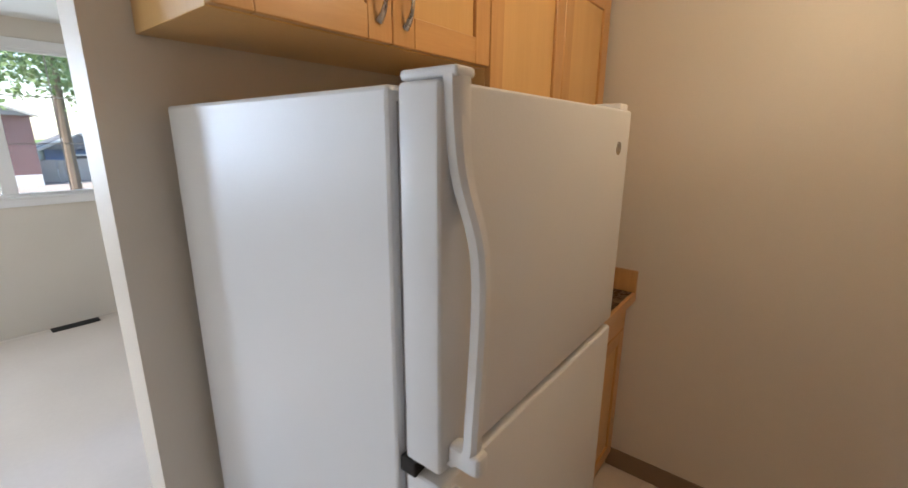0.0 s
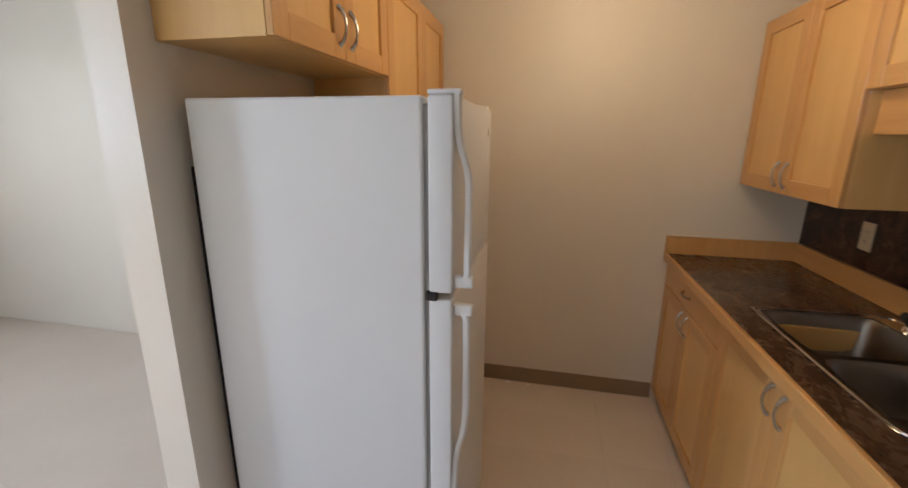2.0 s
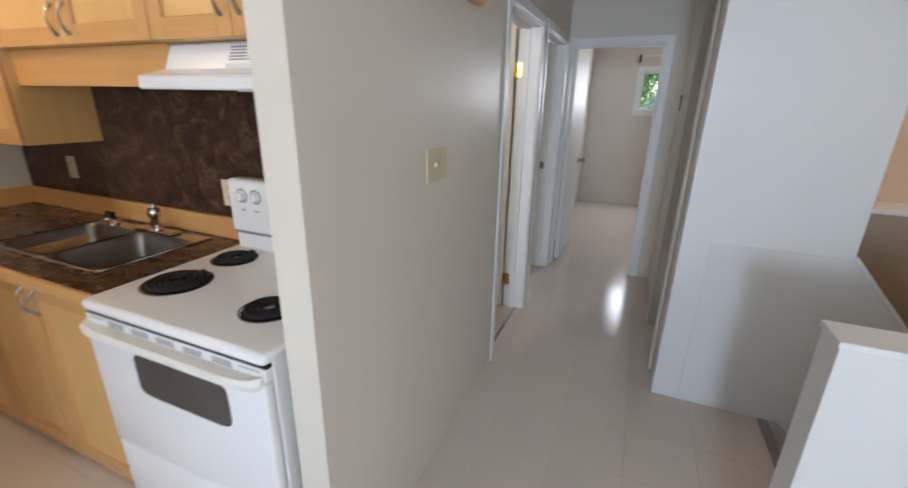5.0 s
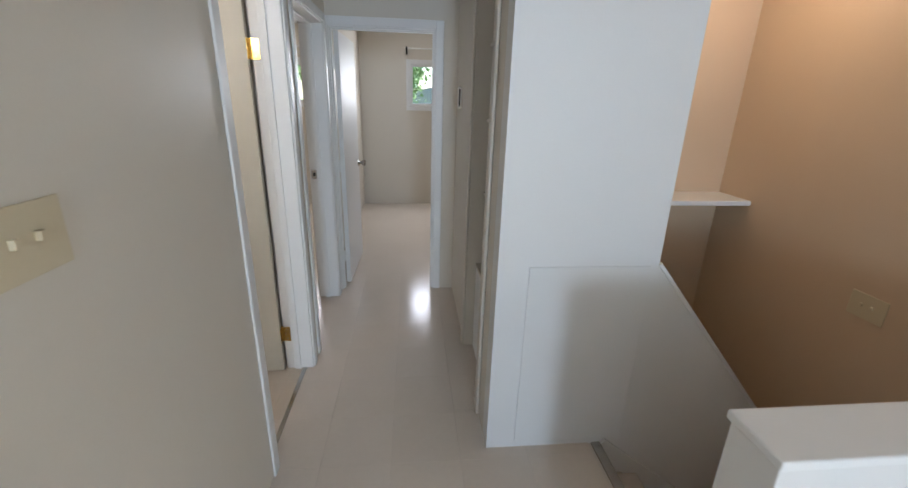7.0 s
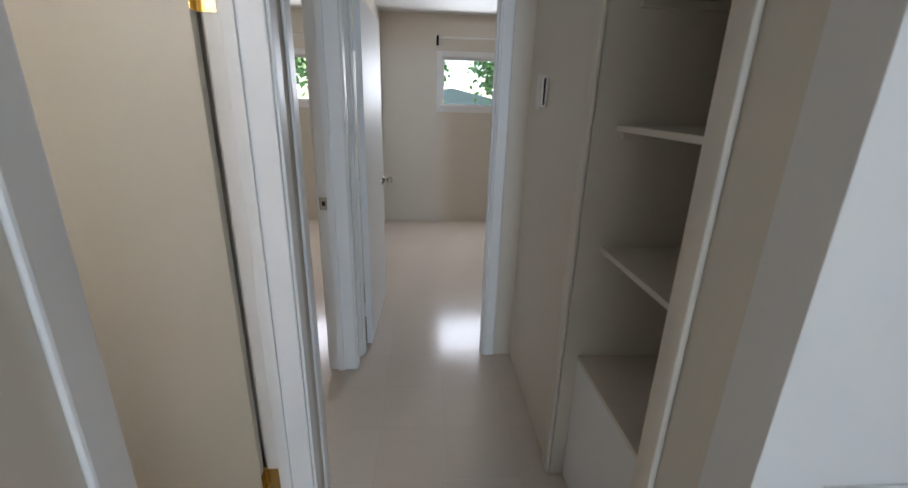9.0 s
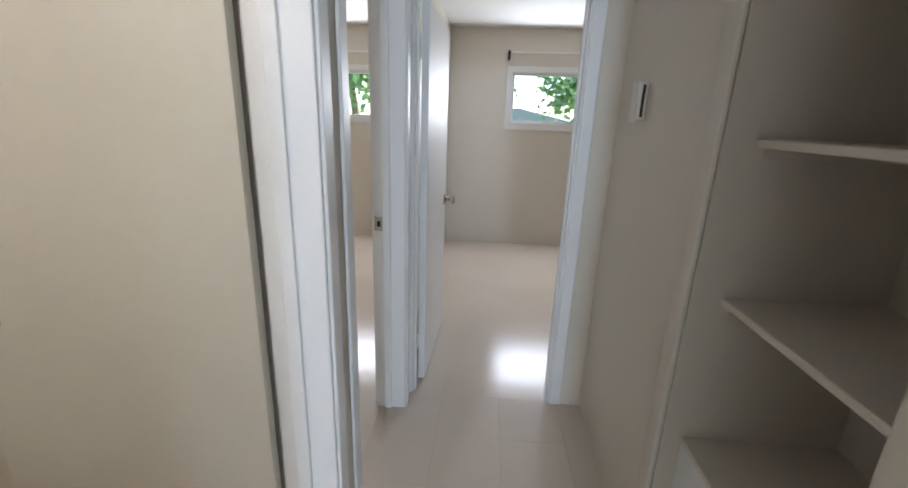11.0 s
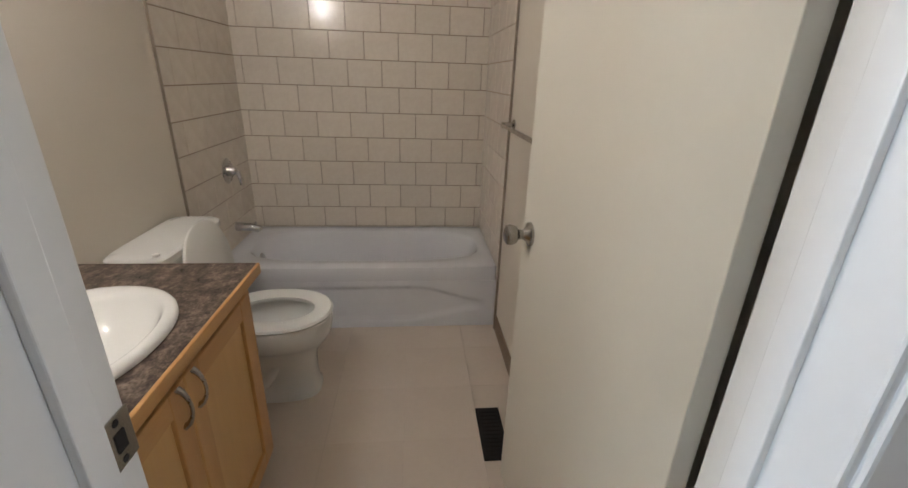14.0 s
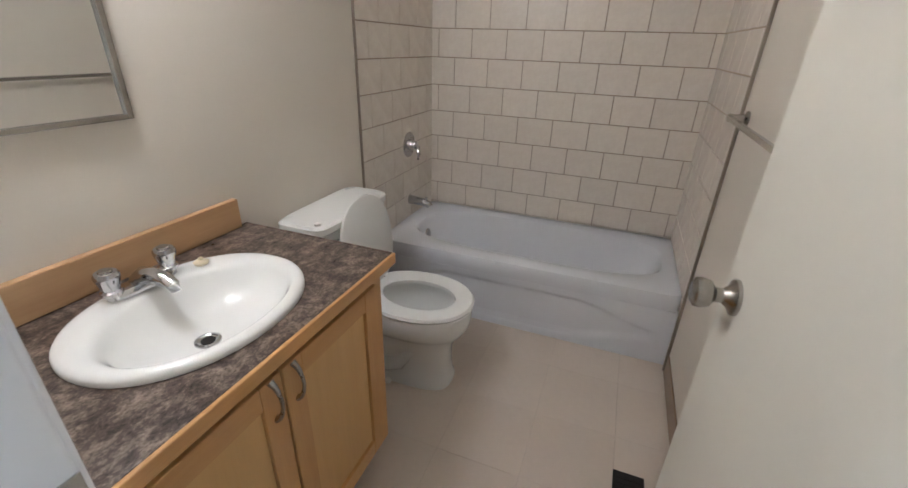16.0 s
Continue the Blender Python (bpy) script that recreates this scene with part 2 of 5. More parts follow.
def loft(rings, cap0=True, cap1=True):
    """A skin over rings with equally many points."""
    bm = bmesh.new()
    vs = [[bm.verts.new(p) for p in ring] for ring in rings]
    n = len(vs[0])
    for a, b in zip(vs, vs[1:]):
        for k in range(n):
            bm.faces.new((a[k], a[(k + 1) % n], b[(k + 1) % n], b[k]))
    if cap0:
        bm.faces.new(vs[0][::-1])
    if cap1:
        bm.faces.new(vs[-1])
    bmesh.ops.recalc_face_normals(bm, faces=bm.faces[:])
    return bm


def oval(cx, cy, z, rx, ry, n=40, power=2.0):
    pts = []
    for k in range(n):
        a = k * math.tau / n
        c, s = math.cos(a), math.sin(a)
        pts.append((cx + rx * math.copysign(abs(c) ** (2 / power), c), cy + ry * math.copysign(abs(s) ** (2 / power), s), z))
    return pts


def lathe(centre, axis, profile, n=24):
    """A turned body: profile is (along, radius)."""
    c, d = Vector(centre), Vector(axis).normalized()
    up = Vector((0, 0, 1)) if abs(d.z) < 0.9 else Vector((0, 1, 0))
    u = d.cross(up).normalized()
    v = u.cross(d)
    rings = [[c + d * h + max(r, 0.0005) * (math.cos(k * math.tau / n) * u + math.sin(k * math.tau / n) * v) for k in range(n)] for h, r in profile]
    return loft(rings)


def finish(name, bm, mat, smooth=True):
    me = bpy.data.meshes.new(name)
    bm.to_mesh(me)
    crisp = id(bm) in FLAT
    FLAT.discard(id(bm))
    bm.free()
    me.materials.append(mat)
    if smooth:
        me.shade_smooth()
        me.set_sharp_from_angle(angle=radians(16 if crisp else 35))
    return me


def thing(name, place, label, category, group="", kind="", turn=0.0):
    ob = new(name)
    ob.matrix_basis = pose(*place, 0, 0, turn)
    ob.empty_display_size = 0.1
    BASE[ob] = pose(*place, 0, 0, turn)
    return tagged(ob, label, category, group, kind)


def part(name, bm, mat, parent, label="", local=False, smooth=True):
    """A mesh under a thing or a part, given in world places unless local."""
    if not local:
        bm.transform(BASE[parent].inverted())
    ob = new(name, finish(name, bm, mat, smooth))
    ob.parent = parent
    BASE[ob] = BASE[parent]
    return tagged(ob, label)


def solid(name, bm, mat, label, category, kind="structure", group="", smooth=True):
    """A top-level mesh in world places."""
    ob = new(name, finish(name, bm, mat, smooth))
    BASE[ob] = Matrix()
    return tagged(ob, label, category, group, kind)


def wall_mesh(axis, a0, a1, t0, t1, z0, z1, openings=()):
    """A wall along axis 'x' or 'y' from a0 to a1, between t0 and t1 across, with openings (a0, a1, z0, z1)."""
    bm = bmesh.new()
    cuts = sorted({a0, a1, *[v for o in openings for v in o[:2] if a0 < v < a1]})
    for c0, c1 in zip(cuts, cuts[1:]):
        mid = (c0 + c1) / 2
        spans, low = [], z0
        for o in sorted((o for o in openings if o[0] < mid < o[1]), key=lambda o: o[2]):
            spans.append((low, o[2]))
            low = o[3]
        spans.append((low, z1))
        for s0, s1 in spans:
            if s1 - s0 > 0.001:
                if axis == "x":
                    box(bm, c0, c1, t0, t1, s0, s1)
                else:
                    box(bm, t0, t1, c0, c1, s0, s1)
    bmesh.ops.remove_doubles(bm, verts=bm.verts[:], dist=0.0001)
    return bm


# ---- setting ----
CH = 2.40
YH = -2.567
YB = -2.425
floor_bm = bmesh.new()
box(floor_bm, -6.0, 0.05, -5.25, 0.02, -0.20, -0.004)
box(floor_bm, 0.05, 0.953, -4.0, 0.02, -0.20, -0.004)
box(floor_bm, 0.953, 5.9, -3.97, 0.02, -0.20, -0.004)
box(floor_bm, 2.15, 5.9, -5.25, -3.97, -0.20, -0.004)
floor = solid("floor", floor_bm, SLAB, "pale beige glossy vinyl tile floor with worn joints", "floor", smooth=False)

ceil_bm = bmesh.new()
box(ceil_bm, -6.0, 5.95, -5.35, 0.15, CH, CH + 0.12)
solid("ceiling", ceil_bm, CEIL, "white painted ceiling with fine texture", "ceiling", smooth=False)

solid("wall_north", wall_mesh("x", -6.0, 5.95, 0.0, 0.14, -0.2, CH), PAINT, "warm off-white painted end wall with a satin sheen", "wall", smooth=False)
# opening of the unseen south window that is added for light
W5 = (-4.40, -2.80, 1.05, 2.15)
solid("wall_south", wall_mesh("x", -6.0, 5.95, -5.35, -5.25, -1.3, CH, [W5]), PAINT, "off-white painted wall", "wall", smooth=False)
W1 = (-2.40, -0.47, 1.08, 2.20)
W2 = (-3.97, -3.27, 1.20, 2.15)
solid("wall_west", wall_mesh("y", -5.25, 0.0, -6.0, -5.88, -0.2, CH, [W1, W2]), PAINT, "off-white painted wall with two windows", "wall", smooth=False)
W3 = (-4.03, -3.137, 1.41, 1.965)
W4 = (-1.75, -0.85, 1.42, 1.94)
solid("wall_east", wall_mesh("y", -5.25, 0.0, 5.80, 5.95, -0.2, CH, [W3, W4]), PAINT, "off-white bedroom wall with two small high windows", "wall", smooth=False)
solid("wall_kitchen_left", wall_mesh("y", -1.66, 0.0, -2.31, -2.20, -0.004, CH), PAINT, "off-white partition ending beside the fridge", "wall", smooth=False)
solid("wall_kitchen_right", wall_mesh("y", -2.467, 0.0, 0.0, 0.18, -0.004, CH), PAINT, "off-white wall between kitchen and bathroom", "wall", smooth=False)
solid("wall_partition", wall_mesh("x", -0.605, 0.18, YH, -2.467, -0.004, CH), PAINT, "satin off-white partition with a light switch", "wall", smooth=False)
solid("wall_hall_left", wall_mesh("x", 0.18, 2.72, YH, YB, -0.004, CH, [(0.905, 1.645, -0.1, 1.985), (1.81, 2.60, -0.1, 1.985)]), PAINT, "satin off-white hall wall with two door openings", "wall", smooth=False)
solid("wall_bath_right", wall_mesh("y", -2.41, 0.0, 1.70, 1.80, -0.004, CH), PAINT, "off-white bathroom wall", "wall", smooth=False)
solid("wall_hall_end", wall_mesh("y", -3.485, -2.38, 2.72, 2.82, -0.004, CH, [(-3.33, -2.57, -0.1, 1.985)]), PAINT, "off-white hall end wall with a bedroom doorway", "wall", smooth=False)
solid("wall_bedrooms", wall_mesh("x", 2.82, 5.80, -2.445, -2.38, -0.004, CH), PAINT, "off-white wall between the bedrooms", "wall", smooth=False)
solid("wall_thermostat", wall_mesh("x", 1.88, 2.82, -3.585, -3.485, -0.004, CH), PAINT, "off-white hall wall with a thermostat", "wall", smooth=False)
solid("wall_bedroom_closet", wall_mesh("y", -5.25, -3.585, 2.05, 2.15, -1.2, CH), PAINT_WARM_LIT, "off-white wall above the stairs, coloured peach for warm light", "wall", smooth=False)
solid("wall_linen", wall_mesh("x", 1.055, 1.235, -3.585, -3.485, -0.004, CH), PAINT, "off-white hall wall beside the linen shelves", "wall", smooth=False)
solid("wall_linen_back", wall_mesh("x", 1.055, 2.05, -4.06, -3.97, -1.2, CH), PAINT, "off-white wall behind the linen shelves", "wall", smooth=False)

# white stair wall whose lower part slopes down beside the stairs
sbm = bmesh.new()
prof = [(-3.485, -0.004), (-3.485, CH), (-4.156, CH), (-4.156, 0.904), (-5.25, -0.41), (-5.25, -1.2), (-4.0, -1.2), (-4.0, -0.004)]
f0 = [sbm.verts.new((0.953, y, z)) for y, z in prof]
f1 = [sbm.verts.new((1.055, y, z)) for y, z in prof]
sbm.faces.new(f0)
sbm.faces.new(f1[::-1])
for k in range(len(prof)):
    sbm.faces.new((f0[k], f1[k], f1[(k + 1) % 8], f0[(k + 1) % 8]))
bmesh.ops.recalc_face_normals(sbm, faces=sbm.faces[:])
solid("wall_stair", sbm, PAINT_STAIR, "white stair wall with a sloping lower edge", "wall", smooth=False)
solid("wall_entry", wall_mesh("x", 0.05, 2.05, -5.30, -5.20, -1.3, CH), PAINT_WARM_LIT, "off-white entry wall above the stairs, coloured peach for warm light", "wall", smooth=False)
cap_bm = bmesh.new()
box(cap_bm, 0.945, 1.063, -0.55, 0.55, -0.008, 0.008)
cap_bm.transform(Matrix.Translation((0, -4.70, 0.255)) @ Matrix.Rotation(math.atan2(1.314, 1.094), 4, "X") @ Matrix.Scale(1.54, 4, (0, 1, 0)))
solid("trim_stair", cap_bm, TRIM, "white sloping cap on the stair wall", "trim", smooth=False)
knee = thing("knee_wall", (-0.03, -4.5, 0), "white painted knee wall guarding the stairs", "wall", kind="structure")
part("wall_body", block(-0.088, 0.028, -5.25, -3.755, -1.2, 0.955, 0.003), PAINT_STAIR, knee)
part("cap", block(-0.095, 0.035, -5.25, -3.748, 0.955, 0.975, 0.004), TRIM, knee, "thin white cap board")


# ---- trim, doors and windows ----
def door_frame(name, axis, a0, a1, face, back, top, side, label):
    """Jambs, stops and casings round an opening from a0 to a1; casings on the hall face (and on the back)."""
    fr = thing(name, ((a0 + a1) / 2, face, 0) if axis == "x" else (face, (a0 + a1) / 2, 0), label, "door frame", kind="structure")

    def b(u0, u1, v0, v1, z0, z1, r=0.004):
        return block(u0, u1, v0, v1, z0, z1, r) if axis == "x" else block(v0, v1, u0, u1, z0, z1, r)

    lo, hi = min(face, back), max(face, back)
    s = -1 if face < back else 1
    part("jamb", b(a0 - 0.001, a0 + 0.018, lo - 0.003, hi + 0.003, 0.0, top), TRIM, fr)
    part("jamb", b(a1 - 0.018, a1 + 0.001, lo - 0.003, hi + 0.003, 0.0, top), TRIM, fr)
    part("head_jamb", b(a0 + 0.018, a1 - 0.018, lo - 0.003, hi + 0.003, top - 0.02, top + 0.001), TRIM, fr)
    m0 = (face + back) / 2
    st0, st1 = (m0 - 0.03, m0 + 0.005) if side > 0 else (m0 - 0.005, m0 + 0.03)
    part("stop", b(a0 + 0.018, a0 + 0.029, st0, st1, 0.0, top - 0.02, 0.002), TRIM, fr)
    part("stop", b(a1 - 0.029, a1 - 0.018, st0, st1, 0.0, top - 0.02, 0.002), TRIM, fr)
    part("stop", b(a0 + 0.029, a1 - 0.029, st0, st1, top - 0.031, top - 0.02, 0.002), TRIM, fr)
    for v, d in ((face, s), (back, -s)):
        v0, v1 = sorted((v + d * 0.001, v + d * 0.012))
        for u0, u1 in ((a0 - 0.050, a0 + 0.008), (a1 - 0.008, a1 + 0.050)):
            part("casing", b(u0, u1, v0, v1, 0.0, top + 0.05, 0.005), TRIM, fr)
        part("head_casing", b(a0 + 0.008, a1 - 0.008, v0, v1, top - 0.008, top + 0.05, 0.005), TRIM, fr)
    return fr


bath_frame = door_frame("door_frame_1", "x", 0.905, 1.645, YH, YB, 1.985, -1, "white painted door frame with moulded casing")
spare_frame = door_frame("door_frame_2", "x", 1.81, 2.60, YH, YB, 1.985, -1, "white painted door frame with moulded casing")
bed_frame = door_frame("door_frame_3", "y", -3.33, -2.57, 2.72, 2.82, 1.985, 1, "white painted bedroom door frame")
part("strike_plate", block(0.923, 0.9255, -2.464, -2.4225, 0.933, 0.997, 0.0008), NICKEL, bath_frame, "steel strike plate")
part("strike_hole", block(0.9245, 0.927, -2.451, -2.436, 0.953, 0.977, 0.0005), BLACK, bath_frame)
for z in (0.941, 0.989):
    part("screw", lathe((0.9254, -2.444, z), (1, 0, 0), [(0, 0.005), (0.001, 0.004), (0.0012, 0.0)], 10), BLACK, bath_frame)
part("strike_plate", block(2.579, 2.5815, -2.467, -2.427, 0.943, 1.008, 0.0008), NICKEL, spare_frame, "steel strike plate")
part("strike_hole", block(2.5775, 2.580, -2.455, -2.440, 0.963, 0.988, 0.0005), BLACK, spare_frame)
solid("threshold", block(0.925, 1.626, -2.532, -2.510, 0.0005, 0.006, 0.002), NICKEL, "worn metal strip under the bathroom door", "threshold")


def door_leaf(name, place, turn, width, mat, knob_z, hinge_zs, hinge_mat, label, flip):
    """A flush leaf hung at place; local x runs from the hinge to the free edge. flip: which face is towards the pin."""
    d = thing(name, place, label, "door", kind="structure", turn=turn)
    t = 0.035
    y0, y1 = (0.004, 0.004 + t) if flip else (-t - 0.004, -0.004)
    part("leaf", block(0.004, width, y0, y1, 0.012, 1.96, 0.002), mat, d, local=True)
    for y, s in ((y0, -1), (y1, 1)):
        part("knob", lathe((width - 0.062, y, knob_z), (0, s, 0), [(0, 0.033), (0.006, 0.032), (0.010, 0.022), (0.022, 0.013), (0.034, 0.014), (0.042, 0.024), (0.056, 0.028), (0.066, 0.026), (0.071, 0.018), (0.072, 0.0)]), NICKEL, d, "brushed steel round knob", local=True)
    part("latch", block(width - 0.001, width + 0.0012, (y0 + y1) / 2 - 0.011, (y0 + y1) / 2 + 0.011, knob_z - 0.028, knob_z + 0.028, 0.0005), NICKEL, d, local=True)
    for z in hinge_zs:
        h = part("hinge", lathe((0.0, 0.0, z - 0.045), (0, 0, 1), [(0, 0.0055), (0.03, 0.0055), (0.0305, 0.0045), (0.0315, 0.0055), (0.06, 0.0055), (0.0605, 0.0045), (0.0615, 0.0055), (0.09, 0.0055), (0.092, 0.003)], 12), hinge_mat, d, "butt hinge", local=True)
        part("hinge_leaf", block(0.0015, 0.0036, y0, y1, z - 0.045, z + 0.045, 0.0004), hinge_mat, h, local=True)
    return d


bath_door = door_leaf("door_1", (1.632, -2.414, 0), 180 - 86.3, 0.715, DOOR, 0.952, (0.228, 1.712), BRASS, "cream painted flush bathroom door standing open", True)
for z in (0.228, 1.712):
    part("hinge_plate", block(1.6255, 1.6275, -2.458, -2.417, z - 0.045, z + 0.045, 0.0005), BRASS, bath_frame, "brass hinge plate")
    for dz in (-0.03, 0.0, 0.03):
        part("screw", lathe((1.6256, -2.44 + 0.008 * (dz == 0), z + dz), (-1, 0, 0), [(0, 0.004), (0.001, 0.003), (0.0012, 0.0)], 10), NICKEL, bath_frame)
bed_door = door_leaf("door_3", (2.835, -2.592, 0), -1.5, 0.745, DOOR_WHITE, 0.93, (0.25, 1.0, 1.75), TRIM, "white painted flush bedroom door standing open", False)


def cove_base(name, x0, x1, y0, y1):
    solid(name, block(x0, x1, y0, y1, 0.0, 0.10, 0.003), COVE, "brown vinyl cove base strip along the wall", "baseboard")


cove_base("baseboard", -1.73, -0.612, -0.008, -0.001)
cove_base("baseboard_bath", 1.692, 1.699, -2.39, -0.765)


def window_thing(name, x, y0, y1, z0, z1, s, panes, label, muntins=(), crank=False):
    """A window in a wall that faces x, the room on the side s."""
    w = thing(name, (x, (y0 + y1) / 2, z0), label, "window", kind="structure")
    out = x - s * 0.09
    fx0, fx1 = sorted((out, x - s * 0.03))
    t = 0.035
    part("window_frame", block(fx0, fx1, y0, y0 + t, z0, z1, 0.004), TRIM, w)
    part("window_frame", block(fx0, fx1, y1 - t, y1, z0, z1, 0.004), TRIM, w)
    part("window_frame", block(fx0, fx1, y0 + t, y1 - t, z0, z0 + t, 0.004), TRIM, w)
    part("window_frame", block(fx0, fx1, y0 + t, y1 - t, z1 - t, z1, 0.004), TRIM, w)
    cuts = [y0 + t, *panes, y1 - t]
    for p in panes:
        part("mullion", block(fx0, fx1, p - 0.045, p + 0.045, z0 + t, z1 - t, 0.005), TRIM, w)
    for i, (c0, c1) in enumerate(zip(cuts, cuts[1:])):
        g0, g1 = c0 + (0.045 if i else 0), c1 - (0.045 if i < len(cuts) - 2 else 0)
        gx = (fx0 + fx1) / 2
        g = part("pane", block(gx - 0.002, gx + 0.002, g0, g1, z0 + t, z1 - t), GLASS, w)
        g.visible_shadow = False
        for fy in muntins:
            yy = g0 + fy * (g1 - g0)
            part("muntin", block(gx - 0.004, gx + 0.004, yy - 0.004, yy + 0.004, z0 + t, z1 - t), FENCE_GREY, w)
        if muntins:
            for fz in (0.36, 0.70):
                zz = z0 + t + fz * (z1 - z0 - 2 * t)
                part("muntin", block(gx - 0.0035, gx + 0.0035, g0, g1, zz - 0.004, zz + 0.004), FENCE_GREY, w)
    c0, c1 = sorted((x + s * 0.001, x + s * 0.014))
    for a0, a1, b0, b1 in ((y0 - 0.055, y0 + 0.003, z0 - 0.06, z1 + 0.055), (y1 - 0.003, y1 + 0.055, z0 - 0.06, z1 + 0.055), (y0 + 0.003, y1 - 0.003, z1 - 0.003, z1 + 0.055), (y0 + 0.003, y1 - 0.003, z0 - 0.06, z0 + 0.003)):
        part("casing", block(c0, c1, a0, a1, b0, b1, 0.003), TRIM, w)
    l0, l1 = sorted((x + s * 0.001, x - s * 0.03))
    for a0, a1, b0, b1 in ((y0 - 0.001, y0 + 0.012, z0, z1), (y1 - 0.012, y1 + 0.001, z0, z1), (y0, y1, z1 - 0.012, z1 + 0.001)):
        part("reveal", block(l0, l1, a0, a1, b0, b1, 0.001), TRIM, w)
    q0, q1 = sorted((x + s * 0.022, x - s * 0.03))
    part("window_sill", block(q0, q1, y0 - 0.02, y1 + 0.02, z0 - 0.004, z0 + 0.014, 0.004), TRIM, w)
    if crank:
        cr = part("crank", block(x + 0.005, x + 0.03, y1 - 0.46, y1 - 0.40, z0 + 0.012, z0 + 0.034, 0.005), PLASTIC, w)
        part("crank_handle", tube([(x + 0.025, y1 - 0.41, z0 + 0.032), (x + 0.04, y1 - 0.45, z0 + 0.036), (x + 0.04, y1 - 0.50, z0 + 0.03)], 0.005), PLASTIC, cr)
        part("latch", block(x - 0.032, x - 0.012, y1 - 0.037, y1 - 0.02, z0 + 0.10, z0 + 0.19, 0.004), PLASTIC, w)
    return w


window_thing("window_1", -5.88, W1[0], W1[1], W1[2], W1[3], 1, (-1.426,), "white framed dining window with thin dividers", muntins=(0.36, 0.70), crank=True)
window_thing("window_2", -5.88, W2[0], W2[1], W2[2], W2[3], 1, (), "unseen white framed living room window", muntins=(0.36, 0.70))
window_thing("window_3", 5.80, W3[0], W3[1], W3[2], W3[3], -1, (), "small white framed high bedroom window")
window_thing("window_4", 5.80, W4[0], W4[1], W4[2], W4[3], -1, (), "small white framed high bedroom window")

# unseen window, added so that light comes in from the south
south = thing("unseen_window_5", (-3.6, -5.25, 1.05), "unseen white framed living room window", "window", kind="structure")
for x0, x1, z0, z1 in ((-4.40, -4.36, 1.05, 2.15), (-2.84, -2.80, 1.05, 2.15), (-4.36, -2.84, 1.05, 1.09), (-4.36, -2.84, 2.11, 2.15)):
    part("window_frame", block(x0, x1, -5.33, -5.27, z0, z1, 0.004), TRIM, south)
south_pane = part("pane", block(-4.36, -2.84, -5.302, -5.298, 1.09, 2.11), GLASS, south)
south_pane.visible_shadow = False


def curtain_rod(y0, y1, z):
    r = thing("curtain_rod", (5.78, (y0 + y1) / 2, z), "white curtain rod on dark brackets above the window", "curtain rod", group="curtain rods")
    part("rod", tube([(5.72, y0, z), (5.72, y1, z)], 0.009), PLASTIC, r)
    for y in (y0 + 0.03, y1 - 0.03):
        part("bracket", block(5.705, 5.799, y - 0.012, y + 0.012, z - 0.075, z + 0.02, 0.003), BLACK, r, "dark metal bracket")


curtain_rod(-4.12, -3.06, 2.15)
curtain_rod(-1.85, -0.75, 2.12)


def plate_on(name, axis, place, s, gangs, label, category, toggles, mat=IVORY):
    """A cover plate on a wall; the wall's normal is axis with the sign s."""
    x, y, z = place
    w, h = 0.035 + 0.046 * (gangs - 1), 0.0575
    p = thing(name, place, label, category)

    def b(u0, u1, z0, z1, d0, d1, r):
        e0, e1 = sorted((d0 * s, d1 * s))
        if axis == "x":
            return block(x + e0, x + e1, y + u0, y + u1, z + z0, z + z1, r)
        return block(x + u0, x + u1, y + e0, y + e1, z + z0, z + z1, r)

    part("plate", b(-w, w, -h, h, 0.0005, 0.006, 0.002), mat, p)
    for g in range(gangs):
        u = (g - (gangs - 1) / 2) * 0.046
        if toggles:
            part("toggle", b(u - 0.005, u + 0.005, -0.004, 0.012, 0.006, 0.016, 0.001), mat, p)
        else:
            for dz in (-0.02, 0.02):
                part("socket", b(u - 0.016, u + 0.016, dz - 0.014, dz + 0.014, 0.006, 0.0075, 0.0007), mat, p)
                for du in (-0.006, 0.006):
                    part("slot", b(u + du - 0.001, u + du + 0.001, dz - 0.004, dz + 0.005, 0.0074, 0.0078, 0), BLACK, p)
    return p


plate_on("light_switch", "y", (0.08, YH, 1.30), -1, 2, "ivory double light switch plate on the hall wall", "light switch", True)
plate_on("light_switch", "y", (0.962, -5.20, 0.68), 1, 2, "ivory light switch plate on the entry wall", "light switch", True)
plate_on("outlet", "x", (-0.008, -0.479, 1.147), -1, 1, "ivory outlet on the dark splashback", "outlet", False)
plate_on("outlet", "x", (-0.008, -1.615, 1.12), -1, 1, "ivory outlet beside the stove", "outlet", False)
plate_on("outlet", "x", (-5.88, -0.13, 0.96), 1, 1, "ivory outlet on the dining wall", "outlet", False)

thermo = thing("thermostat", (2.40, -3.485, 1.52), "slim white wall thermostat with a dark side", "thermostat")
part("body", block(2.384, 2.416, -3.484, -3.456, 1.465, 1.595, 0.004), PLASTIC, thermo)
# narrow black strip down the near side of the body
part("side_strip", block(2.3815, 2.3845, -3.472, -3.463, 1.475, 1.585, 0.001), BLACK, thermo)
chime = thing("intercom", (2.50, -3.485, 1.53), "slim white wall box beside the thermostat", "wall box")
part("body", block(2.475, 2.525, -3.484, -3.468, 1.455, 1.605, 0.005), PLASTIC, chime)

